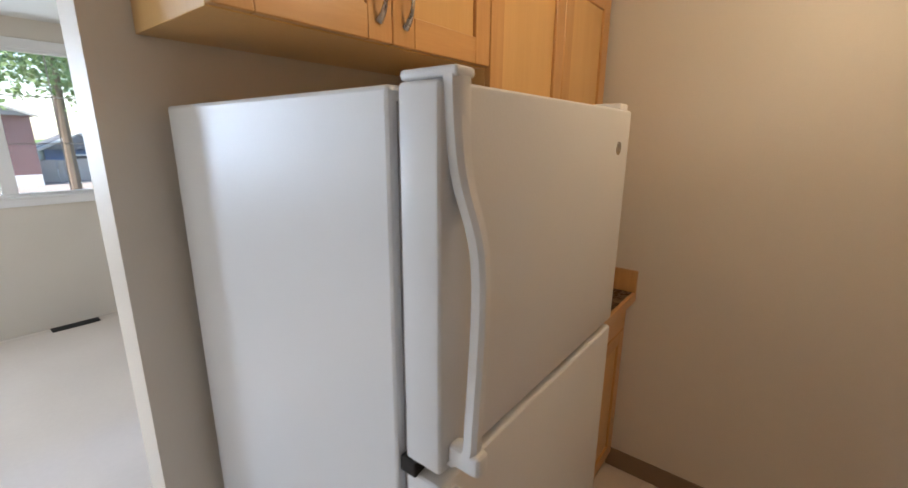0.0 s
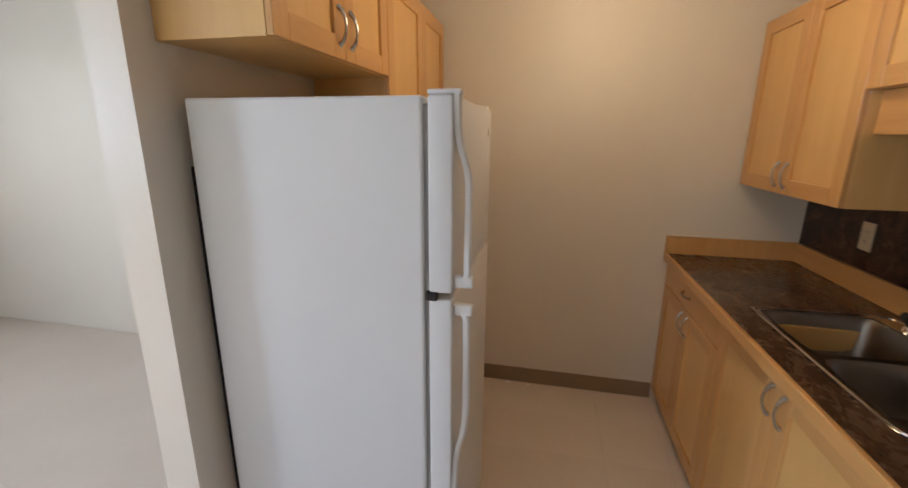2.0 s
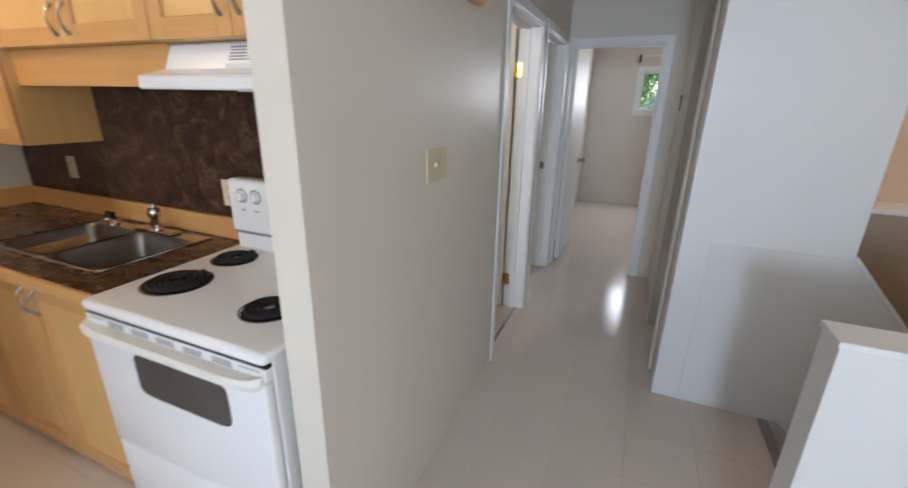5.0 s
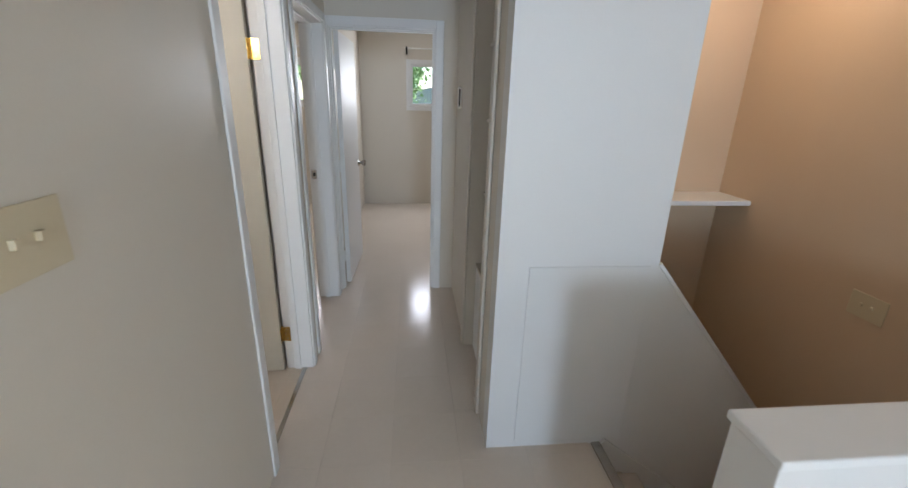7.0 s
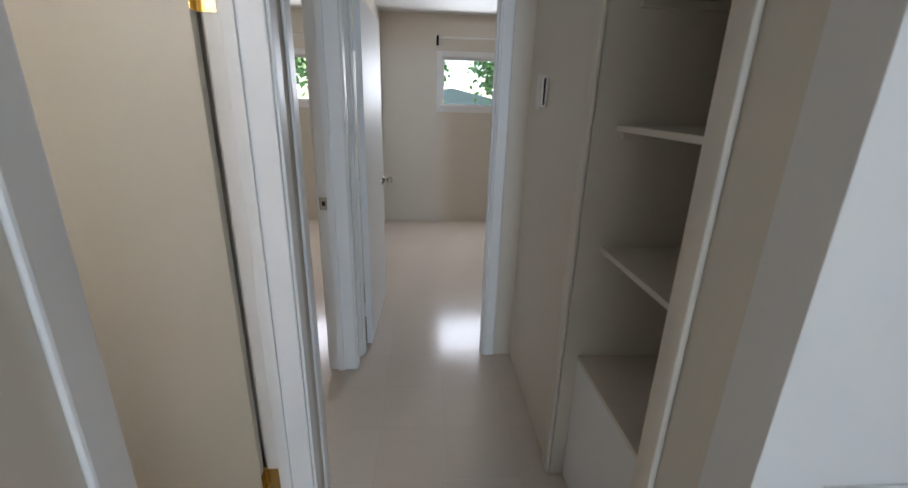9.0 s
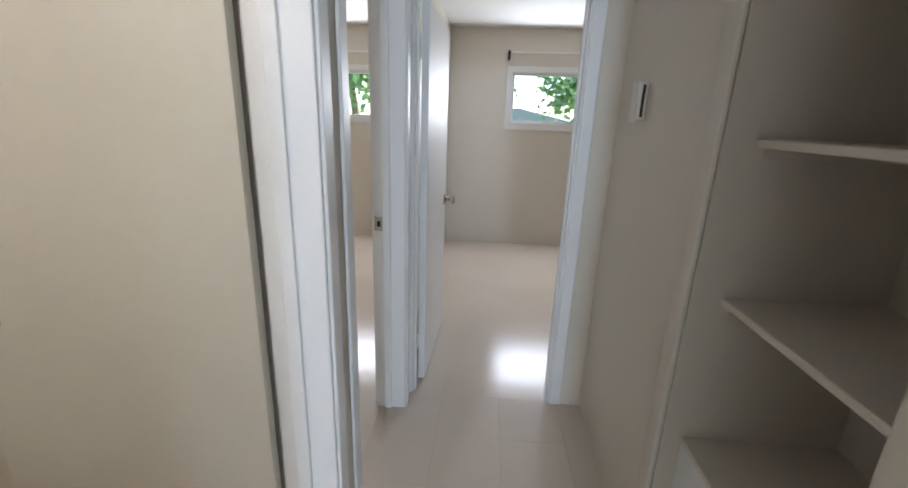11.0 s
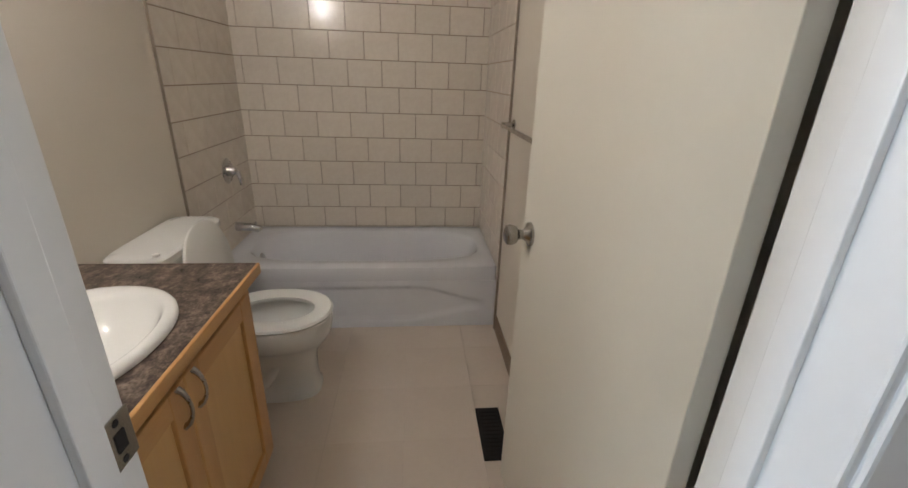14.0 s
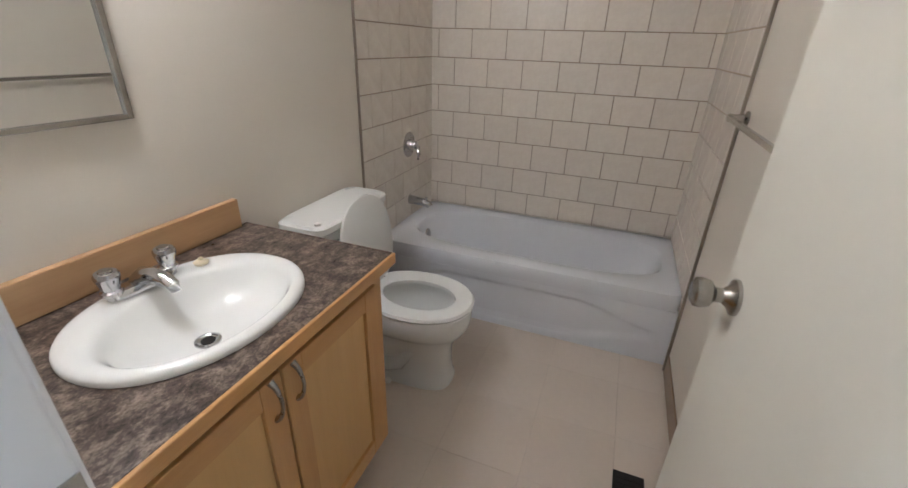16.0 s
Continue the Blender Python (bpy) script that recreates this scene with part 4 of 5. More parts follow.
bmesh.ops.recalc_face_normals(grip_bm, faces=grip_bm.faces[:])
part("oven_handle", grip_bm, PLASTIC, oven, "cream moulded bar handle")
# black strip stands in for the shade below the cooktop's lip
part("shadow_gap", block(-0.650, -0.632, SY0 + 0.004, SY1 - 0.004, 0.868, 0.8765), BLACK, stove, "black strip for the shade in the gap under the cooktop")
part("vent_panel", block(-0.656, -0.632, SY0 + 0.004, SY1 - 0.004, 0.830, 0.868, 0.003), ENAMEL, stove)
for k in range(5):
    yy = -1.845 - k * 0.111
    for z in (0.847, 0.854, 0.861):
        part("vent_slot", block(-0.6572, -0.6555, yy - 0.036, yy + 0.036, z - 0.0019, z + 0.0019), GASKET, stove)
for y0, y1 in ((-1.785, -1.715), (-2.425, -2.350)):
    part("vent_slot", block(-0.6572, -0.6555, y0, y1, 0.8595, 0.8625), GASKET, stove)
part("drawer", block(-0.660, -0.632, SY0 + 0.004, SY1 - 0.004, 0.075, 0.378, 0.009, 3), ENAMEL, stove, "white storage drawer")

# fridge
fridge = thing("fridge", (-1.85, -1.25, 0), "white top-freezer fridge with two bowed handles", "fridge")
FY0, FY1 = -1.558, -0.955
part("body", block(-2.165, -1.562, FY0, FY1, 0.03, 1.617, 0.006, 2), FRIDGE, fridge)
part("base_grille", block(-1.60, -1.535, FY0 + 0.01, FY1 - 0.01, 0.0, 0.10, 0.003), GASKET, fridge)
part("back_grille", block(-2.192, -2.164, FY0 + 0.02, FY1 - 0.02, 0.10, 1.45, 0.002), BLACK, fridge, "black condenser back")
part("gasket", block(-1.562, -1.550, FY0 + 0.012, FY1 - 0.012, 0.12, 1.60), GASKET, fridge)
fd = part("freezer_door", block(-1.550, -1.492, FY0, FY1, 1.168, 1.618, 0.007, 3), FRIDGE, fridge)
ld = part("fridge_door", block(-1.550, -1.492, FY0, FY1, 0.115, 1.152, 0.007, 3), FRIDGE, fridge)
part("hinge", block(-1.556, -1.50, FY1 - 0.05, FY1 - 0.005, 1.618, 1.630, 0.003), PLASTIC, fridge, "white hinge cover")
part("middle_hinge", block(-1.556, -1.530, FY0 - 0.003, FY0 + 0.02, 1.148, 1.170, 0.002), BLACK, fridge)
part("badge", lathe((-1.4925, FY1 - 0.065, 1.545), (1, 0, 0), [(0, 0.013), (0.002, 0.012), (0.0022, 0.0)], 20), NICKEL, fd, "small round badge")


def fridge_handle(parent, z_fix, z_end):
    """A strap handle: flat where it grips the door at z_fix, bowed out, back to the door at z_end."""
    pts, n = [], 28
    for k in range(n + 1):
        a = k / n
        z = z_fix + (z_end - z_fix) * a
        out = 0.007 + 0.025 * (1 / (1 + math.exp(-(a - 0.30) * 22)))
        out *= 1.0 if a < 0.93 else max(0.12, 1 - ((a - 0.93) / 0.07) ** 2 * 0.88)
        w = 0.0155 - 0.006 * min(1, a / 0.40)
        pts.append((a, z, out, w))
    bm = bmesh.new()
    rows = []
    for a, z, out, w in pts:
        y = FY0 + 0.022 + 0.012 * math.sin(math.pi * min(1.0, a)) ** 2
        x = -1.492 + out
        rows.append([bm.verts.new(v) for v in ((x - 0.008, y - w, z), (x + 0.003, y - w, z), (x + 0.008, y - w * 0.5, z), (x + 0.008, y + w * 0.5, z), (x + 0.003, y + w, z), (x - 0.008, y + w, z))])
    for r0, r1 in zip(rows, rows[1:]):
        for k in range(6):
            bm.faces.new((r0[k], r0[(k + 1) % 6], r1[(k + 1) % 6], r1[k]))
    bm.faces.new(rows[0])
    bm.faces.new(rows[-1][::-1])
    bmesh.ops.recalc_face_normals(bm, faces=bm.faces[:])
    h = part("handle", bm, FRIDGE, parent, "bowed white strap handle")
    lo, hi = sorted((z_end, z_end + (0.03 if z_fix > z_end else -0.03)))
    part("handle_foot", block(-1.4925, -1.445, FY0 + 0.012, FY0 + 0.036, lo, hi, 0.008, 3), FRIDGE, h)


fridge_handle(fd, 1.622, 1.18)
part("handle_cap", block(-1.552, -1.476, FY0 + 0.006, FY0 + 0.038, 1.6185, 1.630, 0.005, 3), FRIDGE, fd)
fridge_handle(ld, 0.58, 1.138)

# ceiling lamps


def dome_lamp(x, y, label):
    l = thing("ceiling_light", (x, y, CH), label, "ceiling light", group="ceiling lights")
    part("base", lathe((x, y, CH), (0, 0, -1), [(0, 0.15), (0.02, 0.15), (0.025, 0.14)]), TRIM, l)
    dome = part("shade", lathe((x, y, CH - 0.025), (0, 0, -1), [(0, 0.145), (0.03, 0.14), (0.06, 0.115), (0.08, 0.075), (0.09, 0.03), (0.092, 0.0)]), LAMP_GLASS, l, "frosted glass shade")
    dome.visible_shadow = False


dome_lamp(-1.1, -0.85, "frosted dome ceiling light in the kitchen")
# this dome is out of view, added around the entry bulb
dome_lamp(1.45, -4.75, "unseen frosted dome ceiling light added over the entry")


# ---- bathroom ----
tub = thing("bathtub", (0.94, -0.34, 0), "pale bluish-white alcove bathtub with an apron front", "bathtub")
TX0, TX1, TY0, TY1, TZ = 0.181, 1.699, -0.705, -0.012, 0.37
N = 64


def rect_ring(x0, x1, y0, y1, z, n=N):
    """Points of a rounded rectangle, at the angles of an oval with as many points."""
    return oval((x0 + x1) / 2, (y0 + y1) / 2, z, (x1 - x0) / 2, (y1 - y0) / 2, n, 24)


tcx, tcy = 0.955, -0.345
rings = [rect_ring(TX0, TX1, TY0 + 0.004, TY1, 0.0), rect_ring(TX0, TX1, TY0 + 0.008, TY1, 0.05), rect_ring(TX0, TX1, TY0 + 0.022, TY1, 0.085), rect_ring(TX0, TX1, TY0 + 0.022, TY1, 0.25),
         rect_ring(TX0, TX1, TY0 + 0.002, TY1, 0.285), rect_ring(TX0, TX1, TY0 + 0.002, TY1, 0.352), rect_ring(TX0 + 0.003, TX1 - 0.003, TY0 + 0.008, TY1 - 0.002, 0.366), rect_ring(TX0 + 0.01, TX1 - 0.01, TY0 + 0.022, TY1 - 0.008, TZ),
         oval(tcx, tcy, TZ - 0.001, 0.685, 0.262, N, 3.2), oval(tcx, tcy, TZ - 0.008, 0.672, 0.252, N, 3.2), oval(tcx, tcy, TZ - 0.03, 0.662, 0.245, N, 3.1), oval(tcx - 0.02, tcy, 0.16, 0.61, 0.215, N, 3.0), oval(tcx - 0.03, tcy, 0.10, 0.575, 0.195, N, 2.8), oval(tcx - 0.04, tcy, 0.075, 0.50, 0.15, N, 2.6), oval(tcx - 0.05, tcy, 0.07, 0.2, 0.06, N, 2.2)]
part("shell", loft(rings, cap0=False), TUB, tub)
part("overflow", lathe((0.315, tcy, 0.275), (1, 0, 0.12), [(0, 0.036), (0.004, 0.035), (0.008, 0.028), (0.009, 0.0)]), CHROME, tub, "chrome overflow plate")
# apron panel with a long recess that tapers to rounded ends
ap = bmesh.new()
apron = []


def ease(v):
    v = min(max(v, 0.0), 1.0)
    return v * v * (3 - 2 * v)


for i in range(97):
    x = TX0 + 0.004 + (TX1 - TX0 - 0.008) * i / 96
    u = abs(x - 0.93) / 0.69
    top = 0.258 - 0.085 * ease((u - 0.45) / 0.55)
    low = 0.022 + 0.075 * ease((u - 0.35) / 0.65)
    ends = ease((1.03 - u) / 0.10)
    col = []
    for j in range(33):
        z = 0.288 * j / 32
        deep = ease((top - z) / 0.022) * ease((z - low) / 0.045) * ends
        col.append(ap.verts.new((x, TY0 + 0.0015 + 0.014 * deep, z)))
    apron.append(col)
for r0, r1 in zip(apron, apron[1:]):
    for k in range(32):
        ap.faces.new((r0[k], r1[k], r1[k + 1], r0[k + 1]))
edge_loop = [e for e in ap.edges if e.is_boundary]
rim = bmesh.ops.extrude_edge_only(ap, edges=edge_loop)
for v in rim["geom"]:
    if isinstance(v, bmesh.types.BMVert):
        v.co.y = TY0 + 0.024
bmesh.ops.recalc_face_normals(ap, faces=ap.faces[:])
part("apron_panel", ap, TUB, tub)
valve = thing("shower_valve", (0.18, -0.335, 0.81), "round chrome shower valve with a lever on the tiles", "shower valve")
part("plate", lathe((0.181, -0.335, 0.81), (1, 0, 0), [(0, 0.082), (0.004, 0.081), (0.010, 0.072), (0.012, 0.03), (0.04, 0.026), (0.055, 0.022), (0.058, 0.0)], 32), CHROME, valve)
part("lever", tube([(0.225, -0.335, 0.81), (0.25, -0.34, 0.80), (0.262, -0.355, 0.765), (0.262, -0.362, 0.735)], [0.014, 0.013, 0.010, 0.008]), CHROME, valve)
spout = thing("tub_spout", (0.18, -0.335, 0.475), "chrome tub spout on the tiled wall", "spout")
part("body", tube([(0.181, -0.335, 0.478), (0.22, -0.335, 0.478), (0.28, -0.335, 0.474), (0.32, -0.335, 0.462), (0.325, -0.335, 0.455)], [0.028, 0.025, 0.023, 0.021, 0.017], 16), CHROME, spout)
part("diverter", lathe((0.30, -0.335, 0.49), (0, 0, 1), [(0, 0.005), (0.012, 0.005), (0.013, 0.009), (0.018, 0.008), (0.019, 0)], 10), CHROME, spout)

# toilet
toilet = thing("toilet", (0.5, -1.185, 0), "white two-piece toilet with its seat lid raised", "toilet")
cy = -1.185
part("tank", loft([oval(0.290, cy, 0.40, 0.085, 0.215, 48, 7), oval(0.290, cy, 0.42, 0.095, 0.228, 48, 7), oval(0.288, cy, 0.69, 0.102, 0.238, 48, 8), oval(0.288, cy, 0.70, 0.100, 0.236, 48, 8)]), PORCELAIN, toilet)
part("tank_lid", loft([oval(0.290, cy, 0.70, 0.104, 0.240, 48, 7), oval(0.290, cy, 0.705, 0.108, 0.246, 48, 7), oval(0.290, cy, 0.728, 0.108, 0.246, 48, 7), oval(0.290, cy, 0.737, 0.100, 0.238, 48, 6), oval(0.290, cy, 0.739, 0.07, 0.21, 48, 5)]), PORCELAIN, toilet)
part("flush_lever", tube([(0.39, -1.36, 0.665), (0.402, -1.36, 0.665), (0.405, -1.33, 0.662), (0.405, -1.30, 0.655)], [0.008, 0.009, 0.007, 0.008], 8), CHROME, toilet)
part("bowl", loft([oval(0.560, cy, 0.0, 0.254, 0.108, 48, 3.4), oval(0.560, cy, 0.020, 0.252, 0.106, 48, 3.4), oval(0.560, cy, 0.034, 0.245, 0.099, 48, 3.2), oval(0.562, cy, 0.10, 0.238, 0.092, 48, 3.0), oval(0.570, cy, 0.18, 0.234, 0.092, 48, 2.8), oval(0.585, cy, 0.225, 0.236, 0.104, 48, 2.6), oval(0.612, cy, 0.262, 0.242, 0.138, 48, 2.3), oval(0.632, cy, 0.30, 0.244, 0.170, 48, 2.15), oval(0.638, cy, 0.335, 0.244, 0.181, 48, 2.1), oval(0.640, cy, 0.378, 0.243, 0.182, 48, 2.1), oval(0.640, cy, 0.385, 0.238, 0.178, 48, 2.1),
                   oval(0.650, cy, 0.384, 0.182, 0.132, 48, 2.0), oval(0.650, cy, 0.36, 0.188, 0.138, 48, 2.0), oval(0.645, cy, 0.28, 0.150, 0.112, 48, 2.0), oval(0.635, cy, 0.21, 0.10, 0.075, 48, 2.0), oval(0.63, cy, 0.15, 0.055, 0.045, 48, 2.0)], cap0=False), PORCELAIN, toilet)
for s in (-1, 1):
    part("trapway", tube([(0.66, cy + s * 0.070, 0.17), (0.60, cy + s * 0.082, 0.10), (0.53, cy + s * 0.086, 0.075), (0.46, cy + s * 0.086, 0.11), (0.42, cy + s * 0.080, 0.19), (0.38, cy + s * 0.070, 0.24)], [0.020, 0.036, 0.040, 0.040, 0.036, 0.020], 14), PORCELAIN, toilet)
part("water", lathe((0.635, cy, 0.205), (0, 0, 1), [(0, 0.074), (0.0005, 0.0)], 32), DARKGLASS, toilet, "still water in the bowl")
part("tank_shelf", block(0.20, 0.46, cy - 0.13, cy + 0.13, 0.32, 0.40, 0.02, 3), PORCELAIN, toilet)
part("seat", loft([oval(0.648, cy, 0.388, 0.236, 0.182, 48, 2.15), oval(0.648, cy, 0.396, 0.240, 0.186, 48, 2.15), oval(0.648, cy, 0.406, 0.232, 0.179, 48, 2.15), oval(0.652, cy, 0.408, 0.19, 0.14, 48, 2.1), oval(0.655, cy, 0.402, 0.158, 0.108, 48, 2.0), oval(0.655, cy, 0.388, 0.156, 0.106, 48, 2.0), oval(0.648, cy, 0.388, 0.236, 0.182, 48, 2.15)], cap0=False, cap1=False), PORCELAIN, toilet, "white plastic ring seat")
lid_bm = loft([oval(0.0, 0.0, 0.0, 0.20, 0.178, 48, 2.2), oval(0.0, 0.0, 0.004, 0.206, 0.184, 48, 2.2), oval(0.0, 0.0, 0.012, 0.206, 0.184, 48, 2.2), oval(0.0, 0.0, 0.019, 0.196, 0.174, 48, 2.2)])
lid_bm.transform(Matrix.Translation((0.437, cy, 0.585)) @ Matrix.Rotation(radians(-97), 4, "Y"))
part("lid", lid_bm, PORCELAIN, toilet, "raised white lid leaning on the tank")
for y in (cy - 0.075, cy + 0.075):
    part("hinge", block(0.425, 0.465, y - 0.016, y + 0.016, 0.386, 0.416, 0.006), PLASTIC, toilet)
part("bolt_cap", lathe((0.56, cy - 0.118, 0.002), (0, 0, 1), [(0, 0.014), (0.012, 0.012), (0.018, 0.0)], 14), PLASTIC, toilet)

# vanity
vanity = thing("vanity_cabinet", (0.45, -2.0, 0), "maple vanity cabinet with two framed doors", "cabinet")
part("body", carcass(0.182, 0.706, -2.398, -1.590, 0.06, 0.738), PANEL, vanity, smooth=False)
part("toe_kick", block(0.20, 0.66, -2.396, -1.60, 0.0, 0.06), MAPLE_H, vanity)
part("face_stile", block(0.706, 0.724, -1.640, -1.590, 0.06, 0.738, 0.001, 1), MAPLE, vanity)
part("face_rail", block(0.706, 0.724, -2.398, -1.640, 0.70, 0.738, 0.001, 1), MAPLE_H, vanity)
part("face_rail", block(0.706, 0.724, -2.398, -1.640, 0.06, 0.10, 0.001, 1), MAPLE_H, vanity)
shaker_door(vanity, 0.7245, 1, -2.024, -1.645, 0.10, 0.722, (-1.992, 0.665), rail=0.058)
shaker_door(vanity, 0.7245, 1, -2.394, -2.027, 0.10, 0.722, (-2.058, 0.665), rail=0.058)
vtop = thing("countertop", (0.46, -2.0, 0.74), "dark mottled laminate vanity top with maple edging", "countertop")
vb = bmesh.new()
VN = 48
outer = [(min(max(x, 0.183), 0.741), min(max(y, -2.399), -1.551), 0) for x, y, _ in oval(0.462, -1.9885, 0, 0.42, 0.66, VN, 30)]
inner = oval(0.480, -1.975, 0.0, 0.185, 0.235, VN, 2.2)
lay = [[vb.verts.new((x, y, z)) for x, y, _ in r] for r, z in ((outer, 0.7745), (inner, 0.7745), (inner, 0.742), (outer, 0.742))]
for a, b in zip(lay, lay[1:] + lay[:1]):
    for k in range(VN):
        vb.faces.new((a[k], a[(k + 1) % VN], b[(k + 1) % VN], b[k]))
bmesh.ops.recalc_face_normals(vb, faces=vb.faces[:])
part("slab", vb, VANITY_TOP, vtop, smooth=False)
part("front_edge", block(0.7415, 0.752, -2.399, -1.541, 0.740, 0.7755, 0.003), MAPLE_H, vtop, "maple front edge")
part("side_edge", block(0.183, 0.741, -1.5505, -1.541, 0.744, 0.7755, 0.002), VANITY_TOP, vtop)
part("upstand", block(0.181, 0.203, -2.399, -1.578, 0.776, 0.872, 0.003), MAPLE_DARK, vtop, "maple upstand")
basin = thing("bathroom_sink", (0.47, -1.98, 0.775), "white oval drop-in basin", "sink")
bc = (0.470, -1.980)
basin_rings = [(0.0, 0.776, 0.214, 0.262), (0.0, 0.784, 0.2135, 0.2615), (0.0, 0.790, 0.209, 0.257), (0.001, 0.7935, 0.201, 0.249), (0.004, 0.7945, 0.190, 0.239), (0.012, 0.7935, 0.176, 0.229), (0.019, 0.7905, 0.165, 0.221), (0.023, 0.785, 0.157, 0.214), (0.024, 0.776, 0.151, 0.207),
               (0.024, 0.762, 0.144, 0.198), (0.023, 0.745, 0.135, 0.186), (0.022, 0.728, 0.123, 0.168), (0.021, 0.713, 0.106, 0.143), (0.021, 0.702, 0.085, 0.112), (0.021, 0.695, 0.060, 0.075), (0.021, 0.691, 0.036, 0.040), (0.021, 0.690, 0.02, 0.02)]
part("bowl", loft([oval(bc[0] + dx, bc[1] - 0.004 * (k > 9), z, rx, ry, 64, 2.12) for k, (dx, z, rx, ry) in enumerate(basin_rings)], cap0=False), PORCELAIN, basin)
dr = part("drain", lathe((0.491, -1.988, 0.6895), (0, 0, 1), [(0, 0.030), (0.0045, 0.029), (0.0060, 0.023), (0.003, 0.017)], 24), CHROME, basin)
part("drain_hole", lathe((0.491, -1.988, 0.692), (0, 0, 1), [(0, 0.0155), (0.0012, 0.0155), (0.0013, 0.0)], 20), BLACK, dr)
tap = thing("basin_faucet", (0.305, -1.98, 0.795), "chrome two-handle basin faucet with clear caps", "faucet")
part("base", loft([oval(0.305, -1.98, 0.795, 0.026, 0.082, 32, 3), oval(0.305, -1.98, 0.806, 0.025, 0.081, 32, 3), oval(0.305, -1.98, 0.812, 0.020, 0.075, 32, 3)]), CHROME, tap)
part("spout", tube([(0.298, -1.98, 0.806), (0.318, -1.98, 0.824), (0.355, -1.98, 0.832), (0.395, -1.98, 0.828), (0.412, -1.98, 0.820), (0.416, -1.98, 0.806)], [0.024, 0.022, 0.019, 0.017, 0.015, 0.012], 14), CHROME, tap)
for y in (-2.048, -1.912):
    h = part("tap_handle", lathe((0.305, y, 0.808), (0, 0, 1), [(0, 0.022), (0.008, 0.023), (0.012, 0.018), (0.022, 0.020), (0.042, 0.026), (0.050, 0.026), (0.056, 0.022), (0.058, 0.0)], 16), CHROME, tap)
    part("cap", lathe((0.305, y, 0.866), (0, 0, 1), [(0, 0.014), (0.003, 0.013), (0.004, 0.0)], 16), NICKEL, h)
stopper = thing("sink_plug", (0.33, -1.845, 0.795), "small beige rubber sink plug on the basin rim", "plug")
part("plug_body", lathe((0.335, -1.845, 0.7945), (0, 0, 1), [(0, 0.017), (0.006, 0.019), (0.009, 0.015), (0.012, 0.006), (0.018, 0.006), (0.019, 0.0)], 18), IVORY, stopper)
cup = thing("white_cap", (0.33, -1.51, 0.735), "small white cap on the toilet tank lid", "cap")
part("cap_body", lathe((0.36, -1.40, 0.739), (0, 0, 1), [(0, 0.012), (0.008, 0.011), (0.009, 0.0)], 14), PLASTIC, cup)

mirror = thing("mirror", (0.185, -2.12, 1.16), "frameless wall mirror in a thin nickel frame", "mirror")
part("mirror_glass", block(0.186, 0.190, -2.40, -1.8365, 1.166, 1.76), MIRROR, mirror)
part("frame", block(0.181, 0.199, -1.837, -1.8225, 1.155, 1.77, 0.002), NICKEL, mirror)
part("frame", block(0.181, 0.199, -2.40, -1.837, 1.155, 1.167, 0.002), NICKEL, mirror)
part("frame", block(0.181, 0.199, -2.40, -1.837, 1.758, 1.77, 0.002), NICKEL, mirror)
vlight = thing("vanity_light", (0.20, -2.02, 1.93), "vanity light bar with frosted globes above the mirror", "wall light")
part("bar", block(0.181, 0.205, -2.28, -1.76, 1.87, 1.99, 0.006), CHROME, vlight)
for y in (-2.19, -2.02, -1.85):
    g = part("globe", lathe((0.205, y, 1.93), (1, 0, 0), [(0, 0.02), (0.02, 0.03), (0.035, 0.05), (0.06, 0.06), (0.09, 0.05), (0.105, 0.03), (0.112, 0.0)]), LAMP_GLASS, vlight, "frosted globe")
    g.visible_shadow = False

bar = thing("towel_bar", (1.66, -1.28, 1.15), "satin nickel towel bar on the bathroom wall", "towel bar")
part("rail", block(1.638, 1.652, -1.505, -0.82, 1.135, 1.151, 0.002), NICKEL, bar)
for y in (-0.825, -1.50):
    part("mount", lathe((1.699, y, 1.143), (-1, 0, 0), [(0, 0.026), (0.006, 0.025), (0.012, 0.014), (0.040, 0.012), (0.058, 0.014), (0.062, 0.0)], 16), NICKEL, bar)

chime = thing("door_chime", (0.34, -2.567, 1.90), "wooden door chime box high on the hall wall", "door chime")
part("box", block(0.235, 0.435, -2.615, -2.568, 1.868, 2.01, 0.004), MAPLE, chime)
hook = thing("curtain_bracket", (-5.86, -0.29, 2.33), "black curtain rod bracket above the dining window", "bracket")
part("plate", block(-5.879, -5.872, -0.31, -0.27, 2.28, 2.36, 0.002), BLACK, hook)
part("arm", tube([(-5.875, -0.29, 2.33), (-5.81, -0.29, 2.335), (-5.785, -0.29, 2.32), (-5.785, -0.29, 2.30)], [0.010, 0.010, 0.013, 0.010], 10), BLACK, hook)
for x, y, s in ((-1.462, -0.03, 0.012), (-1.335, -0.035, 0.007)):
    bit = thing("plaster_chip", (x, y, 0), "white plaster chip lying on the kitchen floor", "debris", group="plaster chips")
    part("chip", block(x - s, x + s, y - s * 0.6, y + s * 0.6, 0.0003, s * 0.5, s * 0.15), PLASTIC, bit)

# ---- outdoors ----
g_bm = bmesh.new()
box(g_bm, -400, 400, -400, 400, -1.62, -1.6)
solid("ground", g_bm, GRASS, "green lawn outside the house", "ground", smooth=False)
solid("road", block(-44, -19.5, -4, 40, -1.599, -1.585), GRAVEL, "pale gravel drive", "road")


